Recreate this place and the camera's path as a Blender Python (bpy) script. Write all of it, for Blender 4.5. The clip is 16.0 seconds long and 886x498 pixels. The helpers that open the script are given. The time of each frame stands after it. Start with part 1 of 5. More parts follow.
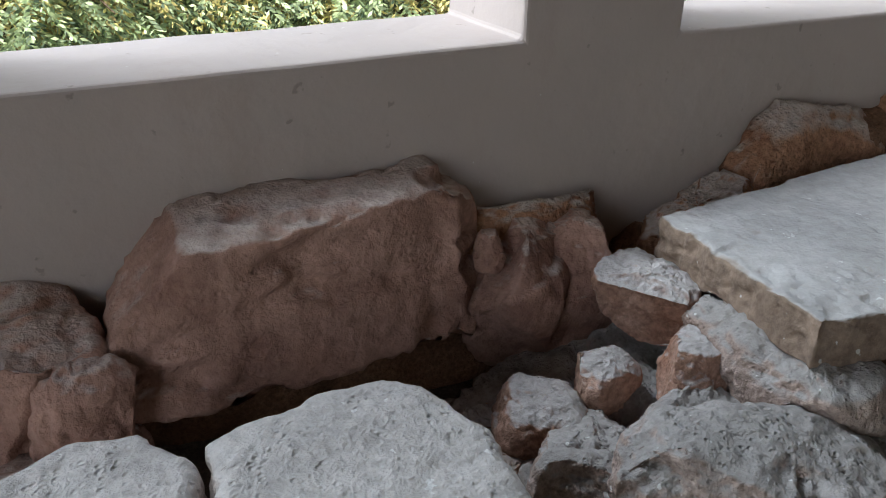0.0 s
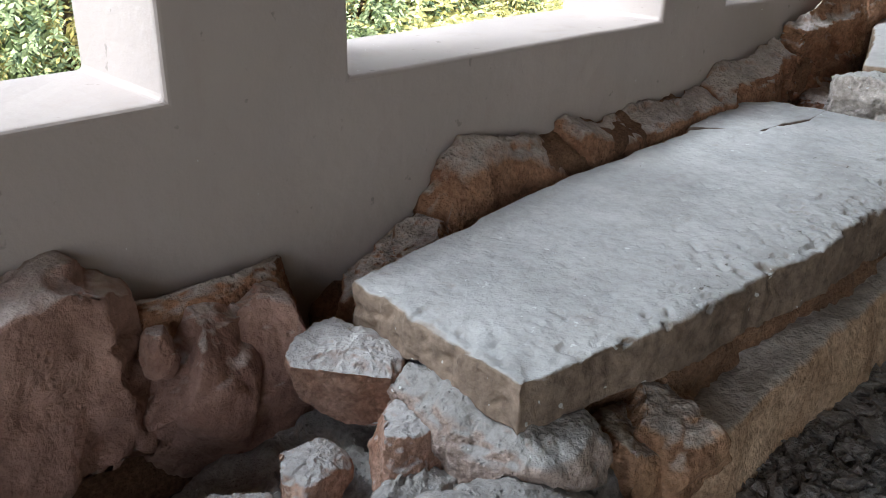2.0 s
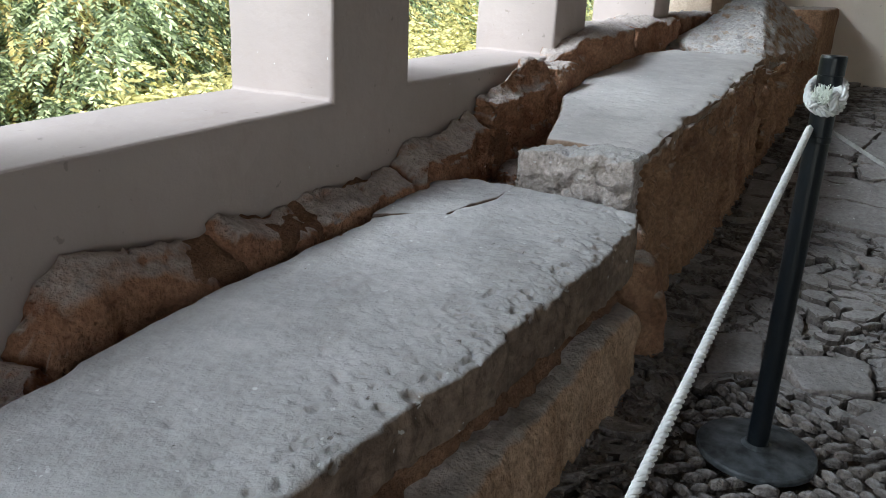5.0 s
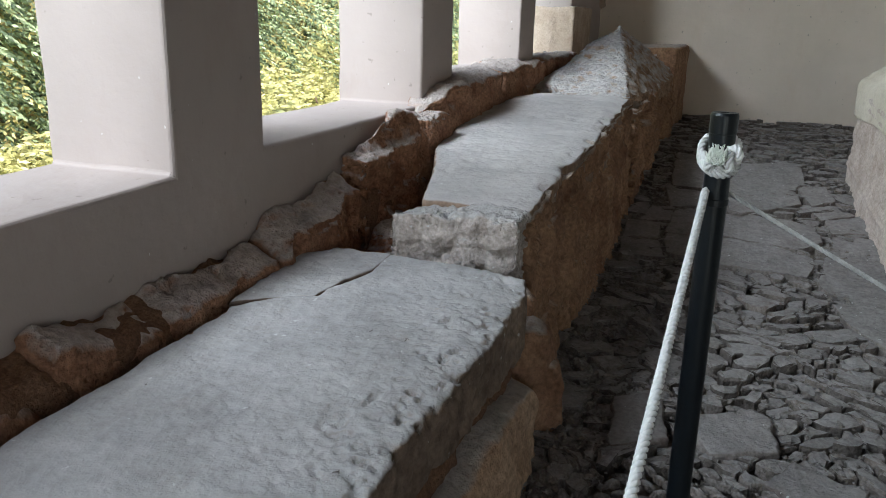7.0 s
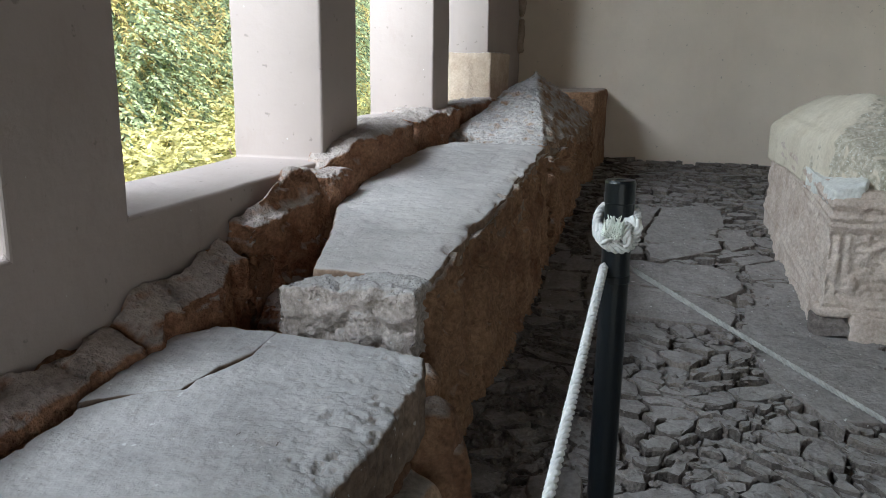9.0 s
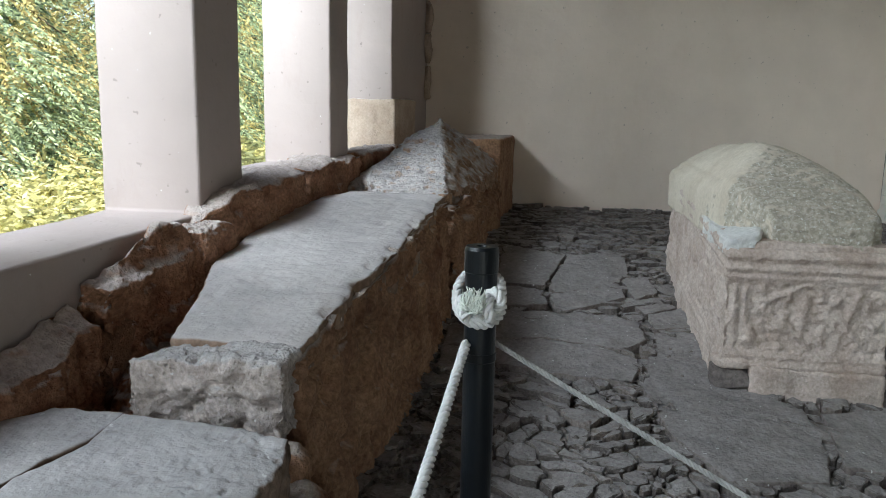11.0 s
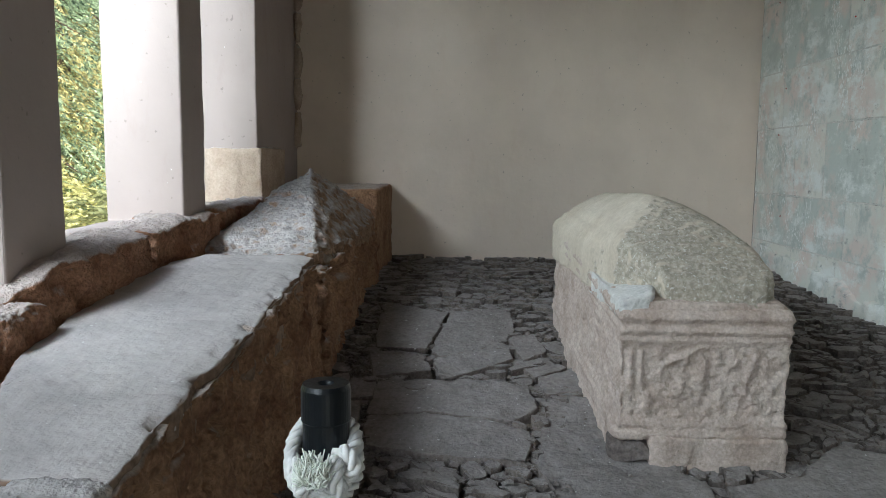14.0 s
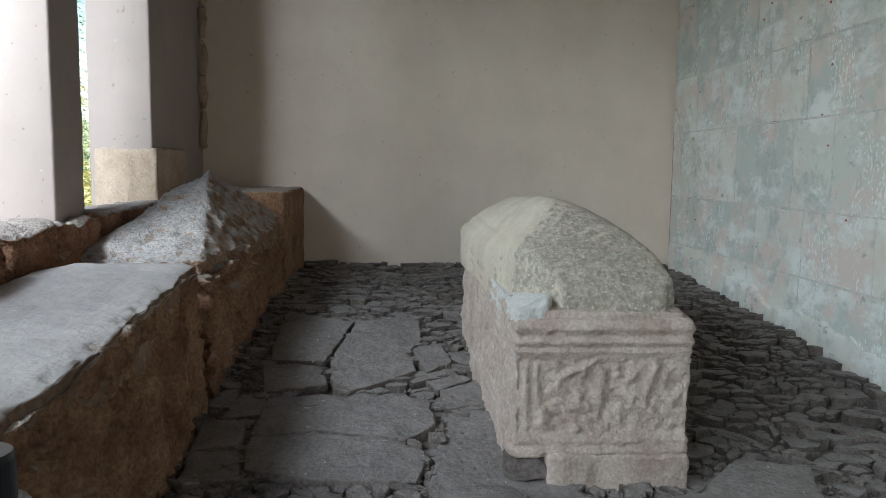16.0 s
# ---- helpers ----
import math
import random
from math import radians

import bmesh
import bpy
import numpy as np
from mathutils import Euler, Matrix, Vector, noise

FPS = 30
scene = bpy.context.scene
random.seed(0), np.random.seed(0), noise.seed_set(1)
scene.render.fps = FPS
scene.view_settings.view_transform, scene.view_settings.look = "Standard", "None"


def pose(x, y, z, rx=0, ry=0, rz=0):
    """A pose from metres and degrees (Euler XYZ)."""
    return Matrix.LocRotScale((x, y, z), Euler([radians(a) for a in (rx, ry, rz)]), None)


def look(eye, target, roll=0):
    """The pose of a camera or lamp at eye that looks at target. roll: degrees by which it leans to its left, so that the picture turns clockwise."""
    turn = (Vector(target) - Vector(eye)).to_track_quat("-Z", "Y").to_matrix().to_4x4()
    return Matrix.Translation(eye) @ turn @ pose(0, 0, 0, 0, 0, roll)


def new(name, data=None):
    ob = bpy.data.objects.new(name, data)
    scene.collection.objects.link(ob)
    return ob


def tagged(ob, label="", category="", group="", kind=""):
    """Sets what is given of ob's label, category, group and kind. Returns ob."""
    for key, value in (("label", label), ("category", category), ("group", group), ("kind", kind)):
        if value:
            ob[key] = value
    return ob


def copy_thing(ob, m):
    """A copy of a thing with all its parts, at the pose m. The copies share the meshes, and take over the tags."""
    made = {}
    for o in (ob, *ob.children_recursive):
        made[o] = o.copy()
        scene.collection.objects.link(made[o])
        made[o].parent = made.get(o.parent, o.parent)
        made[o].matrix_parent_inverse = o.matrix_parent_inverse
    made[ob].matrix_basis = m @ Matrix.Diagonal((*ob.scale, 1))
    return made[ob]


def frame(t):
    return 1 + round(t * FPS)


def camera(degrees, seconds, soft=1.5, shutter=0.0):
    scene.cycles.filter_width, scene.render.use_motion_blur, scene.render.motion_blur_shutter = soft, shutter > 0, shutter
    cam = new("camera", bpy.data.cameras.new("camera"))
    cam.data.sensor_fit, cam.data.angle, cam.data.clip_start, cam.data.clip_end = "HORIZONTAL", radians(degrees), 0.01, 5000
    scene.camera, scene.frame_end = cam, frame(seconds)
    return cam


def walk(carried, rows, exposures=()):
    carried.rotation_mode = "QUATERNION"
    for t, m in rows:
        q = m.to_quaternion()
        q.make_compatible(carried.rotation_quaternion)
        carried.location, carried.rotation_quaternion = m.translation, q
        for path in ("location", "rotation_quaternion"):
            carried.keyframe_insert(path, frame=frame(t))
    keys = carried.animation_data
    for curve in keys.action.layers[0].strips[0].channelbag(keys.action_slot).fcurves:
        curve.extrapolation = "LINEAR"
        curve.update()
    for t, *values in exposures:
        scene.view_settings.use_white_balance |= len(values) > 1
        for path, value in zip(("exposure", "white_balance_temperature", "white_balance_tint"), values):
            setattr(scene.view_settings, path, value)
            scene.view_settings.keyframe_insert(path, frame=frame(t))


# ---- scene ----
cam = camera(59.5, 16.0, soft=0.9)
METRES, EYE, TILT, LEAN, TURN = 2.5, 1.21, 0.0, 0.0, -23.6
ROWS = [
    (0.0, 0.0, 0.0, 0.0, 0.47, -25.4, -1.0),
    (0.5, 0.0179, 0.0309, 0.0032, -5.12, -25.33, -0.98),
    (1.0, 0.0335, 0.0595, 0.0067, -10.33, -24.92, -0.99),
    (1.5, 0.0514, 0.0828, 0.0074, -15.23, -24.35, -1.05),
    (2.0, 0.0731, 0.0948, 0.0111, -19.89, -23.53, -1.29),
    (2.5, 0.0992, 0.1057, 0.016, -24.26, -22.65, -1.63),
    (3.0, 0.1337, 0.1177, 0.0166, -27.08, -21.72, -1.75),
    (3.5, 0.1776, 0.131, 0.02, -29.29, -21.09, -1.97),
    (4.0, 0.2205, 0.1442, 0.0238, -31.44, -20.45, -2.24),
    (4.5, 0.2518, 0.1496, 0.0273, -33.69, -19.68, -2.42),
    (5.0, 0.2757, 0.1559, 0.0296, -36.07, -18.96, -2.38),
    (7.5, 0.3808, 0.2654, 0.0507, -47.57, -15.28, -1.16),
    (8.0, 0.4045, 0.2732, 0.0537, -48.92, -14.53, -0.92),
    (8.5, 0.4355, 0.2756, 0.0579, -49.87, -13.74, -0.82),
    (9.0, 0.4735, 0.2761, 0.0628, -50.63, -12.94, -0.77),
    (11.5, 0.6073, 0.2924, 0.0749, -58.31, -8.9, -0.98),
    (12.0, 0.6446, 0.3192, 0.0823, -60.21, -8.23, -0.78),
    (12.5, 0.6715, 0.3389, 0.0881, -61.85, -7.63, -0.55),
    (13.0, 0.6923, 0.3503, 0.0889, -63.2, -7.15, -0.41),
    (13.5, 0.7103, 0.3536, 0.0893, -64.28, -6.75, -0.42),
    (14.0, 0.7341, 0.3499, 0.0901, -65.16, -6.41, -0.55),
    (14.5, 0.7714, 0.3414, 0.0896, -66.05, -6.18, -0.66),
    (15.0, 0.8076, 0.3271, 0.0878, -67.06, -6.14, -0.83),
    (15.5, 0.8357, 0.3145, 0.0866, -68.29, -6.13, -0.86),
    (16.0, 0.8568, 0.3064, 0.0861, -69.76, -6.08, -0.75),
]
walk(cam, [(t, pose(0, 0, EYE, TILT, LEAN, TURN) @ pose(METRES * x, METRES * y, METRES * z, 90 + pitch, roll, yaw)) for t, x, y, z, yaw, pitch, roll in ROWS], exposures=((0.0, 1.48), (2.0, 1.74), (3.5, 1.68), (5.0, 1.24), (8.0, 1.16), (16.0, 1.17)))

from mathutils import geometry

# ---- world, sun, exposure ----
SUN_DIR = Vector((-0.50, -0.33, 0.80)).normalized()
world = bpy.data.worlds.new("sky")
scene.world = world
world.use_nodes = True
wn, wl = world.node_tree.nodes, world.node_tree.links
sky = wn.new("ShaderNodeTexSky")
sky.sky_type, sky.sun_disc = "NISHITA", False
sky.sun_elevation = math.asin(SUN_DIR.z)
sky.sun_rotation = math.atan2(SUN_DIR.x, SUN_DIR.y)
wl.new(sky.outputs[0], wn["Background"].inputs[0])
wn["Background"].inputs[1].default_value = 0.13
sun = new("sun", bpy.data.lights.new("sun", "SUN"))
sun.data.energy, sun.data.angle, sun.data.color = 5.0, radians(0.6), (1.0, 0.94, 0.84)
sun.matrix_world = look((0, 0, 20), Vector((0, 0, 20)) - SUN_DIR)
LAMP_WATTS, FILL_WATTS = 43.0, 5.0

# daylight that falls in through the upper part of each opening
for x0, x1 in ((-2.4, -0.95), (-0.47, 0.967), (1.456, 2.905), (3.382, 4.823), (5.27, 6.69), (7.1, 8.43)):
    lamp = new("window_daylight", bpy.data.lights.new("window_daylight", "AREA"))
    lamp.data.shape, lamp.data.size, lamp.data.size_y = "RECTANGLE", 1.3, 0.8
    lamp.data.energy, lamp.data.color = LAMP_WATTS, (0.785, 0.905, 1.0)
    lamp.data.spread = radians(130)
    lamp.matrix_world = look(((x0 + x1) / 2 - 2.7, 3.6, 3.7), ((x0 + x1) / 2, 1.9, 2.3))
# added fill lamp at an assumed, unseen entrance behind the walk
lamp = new("entrance_fill", bpy.data.lights.new("entrance_fill", "AREA"))
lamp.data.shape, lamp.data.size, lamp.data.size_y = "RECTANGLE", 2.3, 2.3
lamp.data.energy, lamp.data.color = FILL_WATTS, (0.85, 0.94, 1.0)
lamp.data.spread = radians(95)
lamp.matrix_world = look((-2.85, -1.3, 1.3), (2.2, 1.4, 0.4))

# ---- noise on arrays of points ----


def hashed(ix, iy, iz, seed):
    h = (ix * 374761393 + iy * 668265263 + iz * 2147483647 + seed * 974711) & 0xFFFFFFFF
    h = ((h ^ (h >> 13)) * 1274126177) & 0xFFFFFFFF
    h = ((h ^ (h >> 16)) * 2246822519) & 0xFFFFFFFF
    return ((h ^ (h >> 15)) & 0xFFFFFF) / 0x7FFFFF - 1.0


def vnoise(p, seed=0):
    f = np.floor(p)
    i = f.astype(np.int64)
    u = p - f
    u = u * u * u * (u * (u * 6 - 15) + 10)
    out = 0
    for dx in (0, 1):
        for dy in (0, 1):
            for dz in (0, 1):
                w = (u[:, 0] if dx else 1 - u[:, 0]) * (u[:, 1] if dy else 1 - u[:, 1]) * (u[:, 2] if dz else 1 - u[:, 2])
                out = out + w * hashed(i[:, 0] + dx, i[:, 1] + dy, i[:, 2] + dz, seed)
    return out


def fbm(p, scale, octaves=4, seed=0, gain=0.5):
    p = np.asarray(p, dtype=float) * scale
    out, a = np.zeros(len(p)), 1.0
    for k in range(octaves):
        out += a * vnoise(p + 17.3 * k, seed + k)
        p, a = p * 2.03, a * gain
    return out


# ---- materials ----


class Nodes:
    def __init__(self, name):
        self.m = bpy.data.materials.new(name)
        self.m.use_nodes = True
        self.t = self.m.node_tree
        self.b = self.t.nodes["Principled BSDF"]
        self.pos = self.add("ShaderNodeNewGeometry")

    def add(self, kind, **values):
        n = self.t.nodes.new(kind)
        for k, v in values.items():
            n.inputs[k.replace("_", " ")].default_value = v
        return n

    def to(self, a, b):
        self.t.links.new(a, b)

    def noise(self, scale, detail=6.0, rough=0.55, stretch=None):
        n = self.add("ShaderNodeTexNoise", Scale=scale, Detail=detail, Roughness=rough)
        src = self.pos.outputs["Position"]
        if stretch:
            mp = self.add("ShaderNodeMapping", Scale=stretch)
            self.to(src, mp.inputs[0])
            src = mp.outputs[0]
        self.to(src, n.inputs["Vector"])
        return n.outputs["Fac"]

    def ramp(self, fac, *stops):
        r = self.t.nodes.new("ShaderNodeValToRGB")
        while len(r.color_ramp.elements) < len(stops):
            r.color_ramp.elements.new(0.5)
        for e, (p, c) in zip(r.color_ramp.elements, stops):
            e.position = p
            e.color = (*c, 1) if len(c) == 3 else c
        self.to(fac, r.inputs[0])
        return r.outputs[0]

    def mix(self, fac, a, b, kind="MIX"):
        n = self.t.nodes.new("ShaderNodeMix")
        n.data_type, n.blend_type = "RGBA", kind
        for sock, v in ((n.inputs[0], fac), (n.inputs[6], a), (n.inputs[7], b)):
            if isinstance(v, (int, float)):
                sock.default_value = v
            elif isinstance(v, tuple):
                sock.default_value = (*v, 1)
            else:
                self.to(v, sock)
        return n.outputs[2]

    def math(self, op, a, b=0.0):
        n = self.t.nodes.new("ShaderNodeMath")
        n.operation = op
        for sock, v in zip(n.inputs, (a, b)):
            if isinstance(v, (int, float)):
                sock.default_value = v
            else:
                self.to(v, sock)
        return n.outputs[0]

    def bump(self, height, strength=0.5, distance=0.01):
        n = self.add("ShaderNodeBump", Strength=strength, Distance=distance)
        self.to(height, n.inputs["Height"])
        self.to(n.outputs[0], self.b.inputs["Normal"])

    def color(self, c):
        self.to(c, self.b.inputs["Base Color"])

    def finish(self, roughness=0.9):
        self.b.inputs["Roughness"].default_value = roughness
        self.b.inputs["Specular IOR Level"].default_value = 0.25
        return self.m


BLACK, WHITE = (0, 0, 0), (1, 1, 1)


def stone_material(name, dark, light, lit_dust=None, lit_dust_from=0.55, scale=6.0, pits=0.6, vary=0.0, grain=1.0, relief=0.75, speck=0.55, holes=0.0):
    """Weathered stone: two tones, fine grain, pits, and a paler tone on level tops, part dust, part light put into the
    colour.
    """
    n = Nodes(name)
    base = n.mix(n.ramp(n.noise(scale), (0.3, BLACK), (0.7, WHITE)), dark, light)
    fine = n.ramp(n.noise(scale * 10, 5.0, 0.62), (0.30, (0.5, 0.48, 0.46)), (0.72, (1.35, 1.35, 1.35)))
    base = n.mix(0.85 * grain, base, fine, "MULTIPLY")
    if vary:
        info = n.add("ShaderNodeObjectInfo")
        isl = n.math("FRACT", n.math("ADD", info.outputs["Random"], n.pos.outputs["Random Per Island"]))
        base = n.mix(vary, base, n.ramp(isl, (0.0, (0.55, 0.52, 0.5)), (0.5, (1.0, 1.0, 1.0)), (1.0, (1.35, 1.28, 1.2))), "MULTIPLY")
    if lit_dust:
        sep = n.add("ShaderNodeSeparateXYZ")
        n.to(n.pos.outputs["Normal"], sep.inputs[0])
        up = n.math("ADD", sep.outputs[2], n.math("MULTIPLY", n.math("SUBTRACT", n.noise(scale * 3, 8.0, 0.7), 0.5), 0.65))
        lay = n.ramp(up, (lit_dust_from, BLACK), (min(lit_dust_from + 0.36, 1.0), WHITE))
        pale = n.mix(n.ramp(n.noise(scale * 1.3), (0.35, BLACK), (0.68, WHITE)), lit_dust, tuple(0.78 * c for c in lit_dust))
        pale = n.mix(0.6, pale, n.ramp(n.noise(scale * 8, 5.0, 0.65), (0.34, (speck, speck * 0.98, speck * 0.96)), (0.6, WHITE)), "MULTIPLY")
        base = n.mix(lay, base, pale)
    v = n.add("ShaderNodeTexVoronoi", Scale=scale * 11)
    n.to(n.pos.outputs["Position"], v.inputs["Vector"])
    pit = n.ramp(v.outputs["Distance"], (0.05, BLACK), (0.35, WHITE))
    zone = n.ramp(n.noise(scale * 1.7, 4.0), (0.45, BLACK), (0.65, WHITE))
    h = n.math("ADD", n.math("MULTIPLY", n.math("MULTIPLY", n.math("SUBTRACT", pit, 1.0), zone), pits * 0.6), n.math("ADD", n.math("MULTIPLY", n.noise(scale * 8, 4.0, 0.62), 1.3), n.math("ADD", n.math("MULTIPLY", n.noise(scale * 22, 2.0, 0.6), 0.12), n.math("MULTIPLY", n.noise(scale * 2.2, 5.0), 1.5))))
    if holes:
        edge = n.math("SUBTRACT", 0.86, n.math("MULTIPLY", n.ramp(n.noise(4.0, 5.0, 0.6), (0.40, BLACK), (0.68, WHITE)), 0.24))
        hole = n.ramp(n.math("SUBTRACT", n.noise(34.0, 4.0, 0.62, (1.0, 1.6, 1.0)), edge), (0.0, BLACK), (0.03, WHITE))
        # pits are darkened in colour with the same mask that sinks them
        base = n.mix(n.math("MULTIPLY", hole, holes), base, tuple(0.55 * c for c in dark))
        fleck = n.ramp(n.noise(34.0, 2.0, 0.5), (0.715, BLACK), (0.735, WHITE))
        base = n.mix(n.math("MULTIPLY", fleck, 0.5), base, (0.72, 0.72, 0.70))
        h = n.math("SUBTRACT", h, n.math("MULTIPLY", hole, 0.9))
    n.bump(h, relief, 0.014)
    n.color(base)
    return n.finish(0.92)


def plaster_material(name, tone, streak):
    n = Nodes(name)
    c = n.mix(n.ramp(n.noise(1.6, 5.0), (0.3, BLACK), (0.72, WHITE)), tuple(0.88 * v for v in tone), tone)
    c = n.mix(n.ramp(n.noise(5.0, 8.0, 0.7, (1.0, 1.0, 0.35)), (0.55, BLACK), (0.85, WHITE)), c, streak)
    spots = n.ramp(n.noise(22.0, 3.0, 0.5), (0.69, BLACK), (0.73, WHITE))
    c = n.mix(n.math("MULTIPLY", spots, 0.6), c, tuple(0.5 * v for v in tone))
    flecks = n.ramp(n.noise(60.0, 2.0, 0.5, (1.0, 1.0, 0.6)), (0.77, BLACK), (0.79, WHITE))
    c = n.mix(n.math("MULTIPLY", flecks, 0.6), c, (0.8, 0.78, 0.75))
    n.color(c)
    n.bump(n.math("ADD", n.noise(14.0, 8.0, 0.6), n.math("MULTIPLY", n.noise(3.0, 3.0), 1.5)), 0.35, 0.012)
    return n.finish(0.85)


M_PLASTER = plaster_material("plaster", (0.412, 0.339, 0.308), (0.348, 0.272, 0.24))
M_BEIGE = plaster_material("beige_plaster", (0.78, 0.66, 0.555), (0.70, 0.57, 0.465))
# sides toned down: shade of the walkway face put into the colour
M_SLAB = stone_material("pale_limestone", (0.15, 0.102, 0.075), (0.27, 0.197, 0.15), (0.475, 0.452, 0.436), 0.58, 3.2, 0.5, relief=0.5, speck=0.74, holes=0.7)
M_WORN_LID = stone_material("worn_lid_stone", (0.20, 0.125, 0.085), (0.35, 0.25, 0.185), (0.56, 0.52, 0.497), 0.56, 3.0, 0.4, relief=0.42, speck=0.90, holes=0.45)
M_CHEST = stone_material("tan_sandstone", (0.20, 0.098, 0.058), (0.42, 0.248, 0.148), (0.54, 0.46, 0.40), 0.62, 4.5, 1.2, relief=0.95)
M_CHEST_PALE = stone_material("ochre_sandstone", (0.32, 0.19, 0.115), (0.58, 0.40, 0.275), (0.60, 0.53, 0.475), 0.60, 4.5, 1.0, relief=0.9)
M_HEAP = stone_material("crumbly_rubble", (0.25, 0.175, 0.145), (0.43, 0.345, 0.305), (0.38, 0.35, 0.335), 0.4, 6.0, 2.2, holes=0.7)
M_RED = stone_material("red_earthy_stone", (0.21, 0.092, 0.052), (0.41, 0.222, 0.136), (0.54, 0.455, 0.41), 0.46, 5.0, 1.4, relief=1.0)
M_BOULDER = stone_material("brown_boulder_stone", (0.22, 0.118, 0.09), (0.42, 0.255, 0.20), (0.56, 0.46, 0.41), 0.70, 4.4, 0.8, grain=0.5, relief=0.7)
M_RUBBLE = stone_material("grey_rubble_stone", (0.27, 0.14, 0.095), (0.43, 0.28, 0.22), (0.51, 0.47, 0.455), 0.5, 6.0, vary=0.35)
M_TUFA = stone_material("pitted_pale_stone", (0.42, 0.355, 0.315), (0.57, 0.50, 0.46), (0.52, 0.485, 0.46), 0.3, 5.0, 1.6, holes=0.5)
# browner walkway slope: shade put into the colour, besides less dust
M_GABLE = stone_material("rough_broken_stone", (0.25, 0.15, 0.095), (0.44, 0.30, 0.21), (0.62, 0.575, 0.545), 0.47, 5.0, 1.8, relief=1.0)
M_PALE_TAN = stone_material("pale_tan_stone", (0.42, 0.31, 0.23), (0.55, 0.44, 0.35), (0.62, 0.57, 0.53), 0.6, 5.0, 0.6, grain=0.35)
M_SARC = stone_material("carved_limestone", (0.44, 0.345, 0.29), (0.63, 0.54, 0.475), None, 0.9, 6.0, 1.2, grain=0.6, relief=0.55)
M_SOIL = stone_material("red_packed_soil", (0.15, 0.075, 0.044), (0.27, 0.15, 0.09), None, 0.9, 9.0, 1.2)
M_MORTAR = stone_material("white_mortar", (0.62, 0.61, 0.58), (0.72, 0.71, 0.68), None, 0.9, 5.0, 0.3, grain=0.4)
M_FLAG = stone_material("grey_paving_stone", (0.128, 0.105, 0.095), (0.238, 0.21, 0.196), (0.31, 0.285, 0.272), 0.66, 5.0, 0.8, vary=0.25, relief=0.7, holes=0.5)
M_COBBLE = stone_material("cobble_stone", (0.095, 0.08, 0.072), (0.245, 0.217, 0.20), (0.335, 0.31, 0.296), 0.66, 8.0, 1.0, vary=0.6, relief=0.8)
M_EARTH = stone_material("dark_earth", (0.10, 0.08, 0.066), (0.21, 0.175, 0.148), None, 0.9, 9.0, 1.2)


def wall_old_material():
    """Old ashlar wall: pale green wash over pinkish stone, grey damp and white peck marks; each block takes the wash its own way."""
    n = Nodes("washed_ashlar")
    own = n.add("ShaderNodeObjectInfo").outputs["Random"]
    wash = n.mix(n.ramp(own, (0.25, BLACK), (0.75, WHITE)), (0.57, 0.615, 0.57), (0.74, 0.735, 0.665))
    c = n.mix(n.ramp(n.noise(1.7, 8.0, 0.68), (0.47, BLACK), (0.58, WHITE)), wash, (0.72, 0.63, 0.57))
    c = n.mix(n.ramp(n.noise(4.6, 9.0, 0.74, (1.0, 1.0, 0.8)), (0.50, BLACK), (0.62, WHITE)), c, (0.50, 0.54, 0.50))
    c = n.mix(n.ramp(n.noise(3.0, 9.0, 0.72, (0.8, 1.0, 1.3)), (0.50, BLACK), (0.62, WHITE)), c, (0.80, 0.825, 0.79))
    c = n.mix(n.ramp(n.noise(6.5, 8.0, 0.7, (1.0, 1.0, 1.7)), (0.60, BLACK), (0.70, WHITE)), c, (0.27, 0.28, 0.265))
    peck = n.ramp(n.noise(50.0, 2.0, 0.5, (1.0, 1.0, 0.55)), (0.56, BLACK), (0.59, WHITE))
    zone = n.ramp(n.noise(2.0, 2.0, 0.5, (1.4, 1.0, 0.8)), (0.53, BLACK), (0.60, WHITE))
    c = n.mix(n.math("MULTIPLY", peck, n.math("MULTIPLY", zone, 0.85)), c, (0.84, 0.86, 0.83))
    n.color(c)
    n.bump(n.math("ADD", n.noise(12.0, 6.0, 0.65), n.math("MULTIPLY", n.noise(4.0, 4.0), 1.2)), 0.6, 0.012)
    return n.finish(0.88)


def plain(name, color, roughness=0.6, metal=0.0, scale=30.0, amount=0.25, bump=0.15):
    n = Nodes(name)
    n.color(n.mix(n.ramp(n.noise(scale), (0.35, BLACK), (0.7, WHITE)), tuple(c * (1 - amount) for c in color), tuple(c * (1 + amount) for c in color)))
    n.bump(n.noise(scale * 4), bump, 0.004)
    n.b.inputs["Metallic"].default_value = metal
    n.finish(roughness)
    return n.m




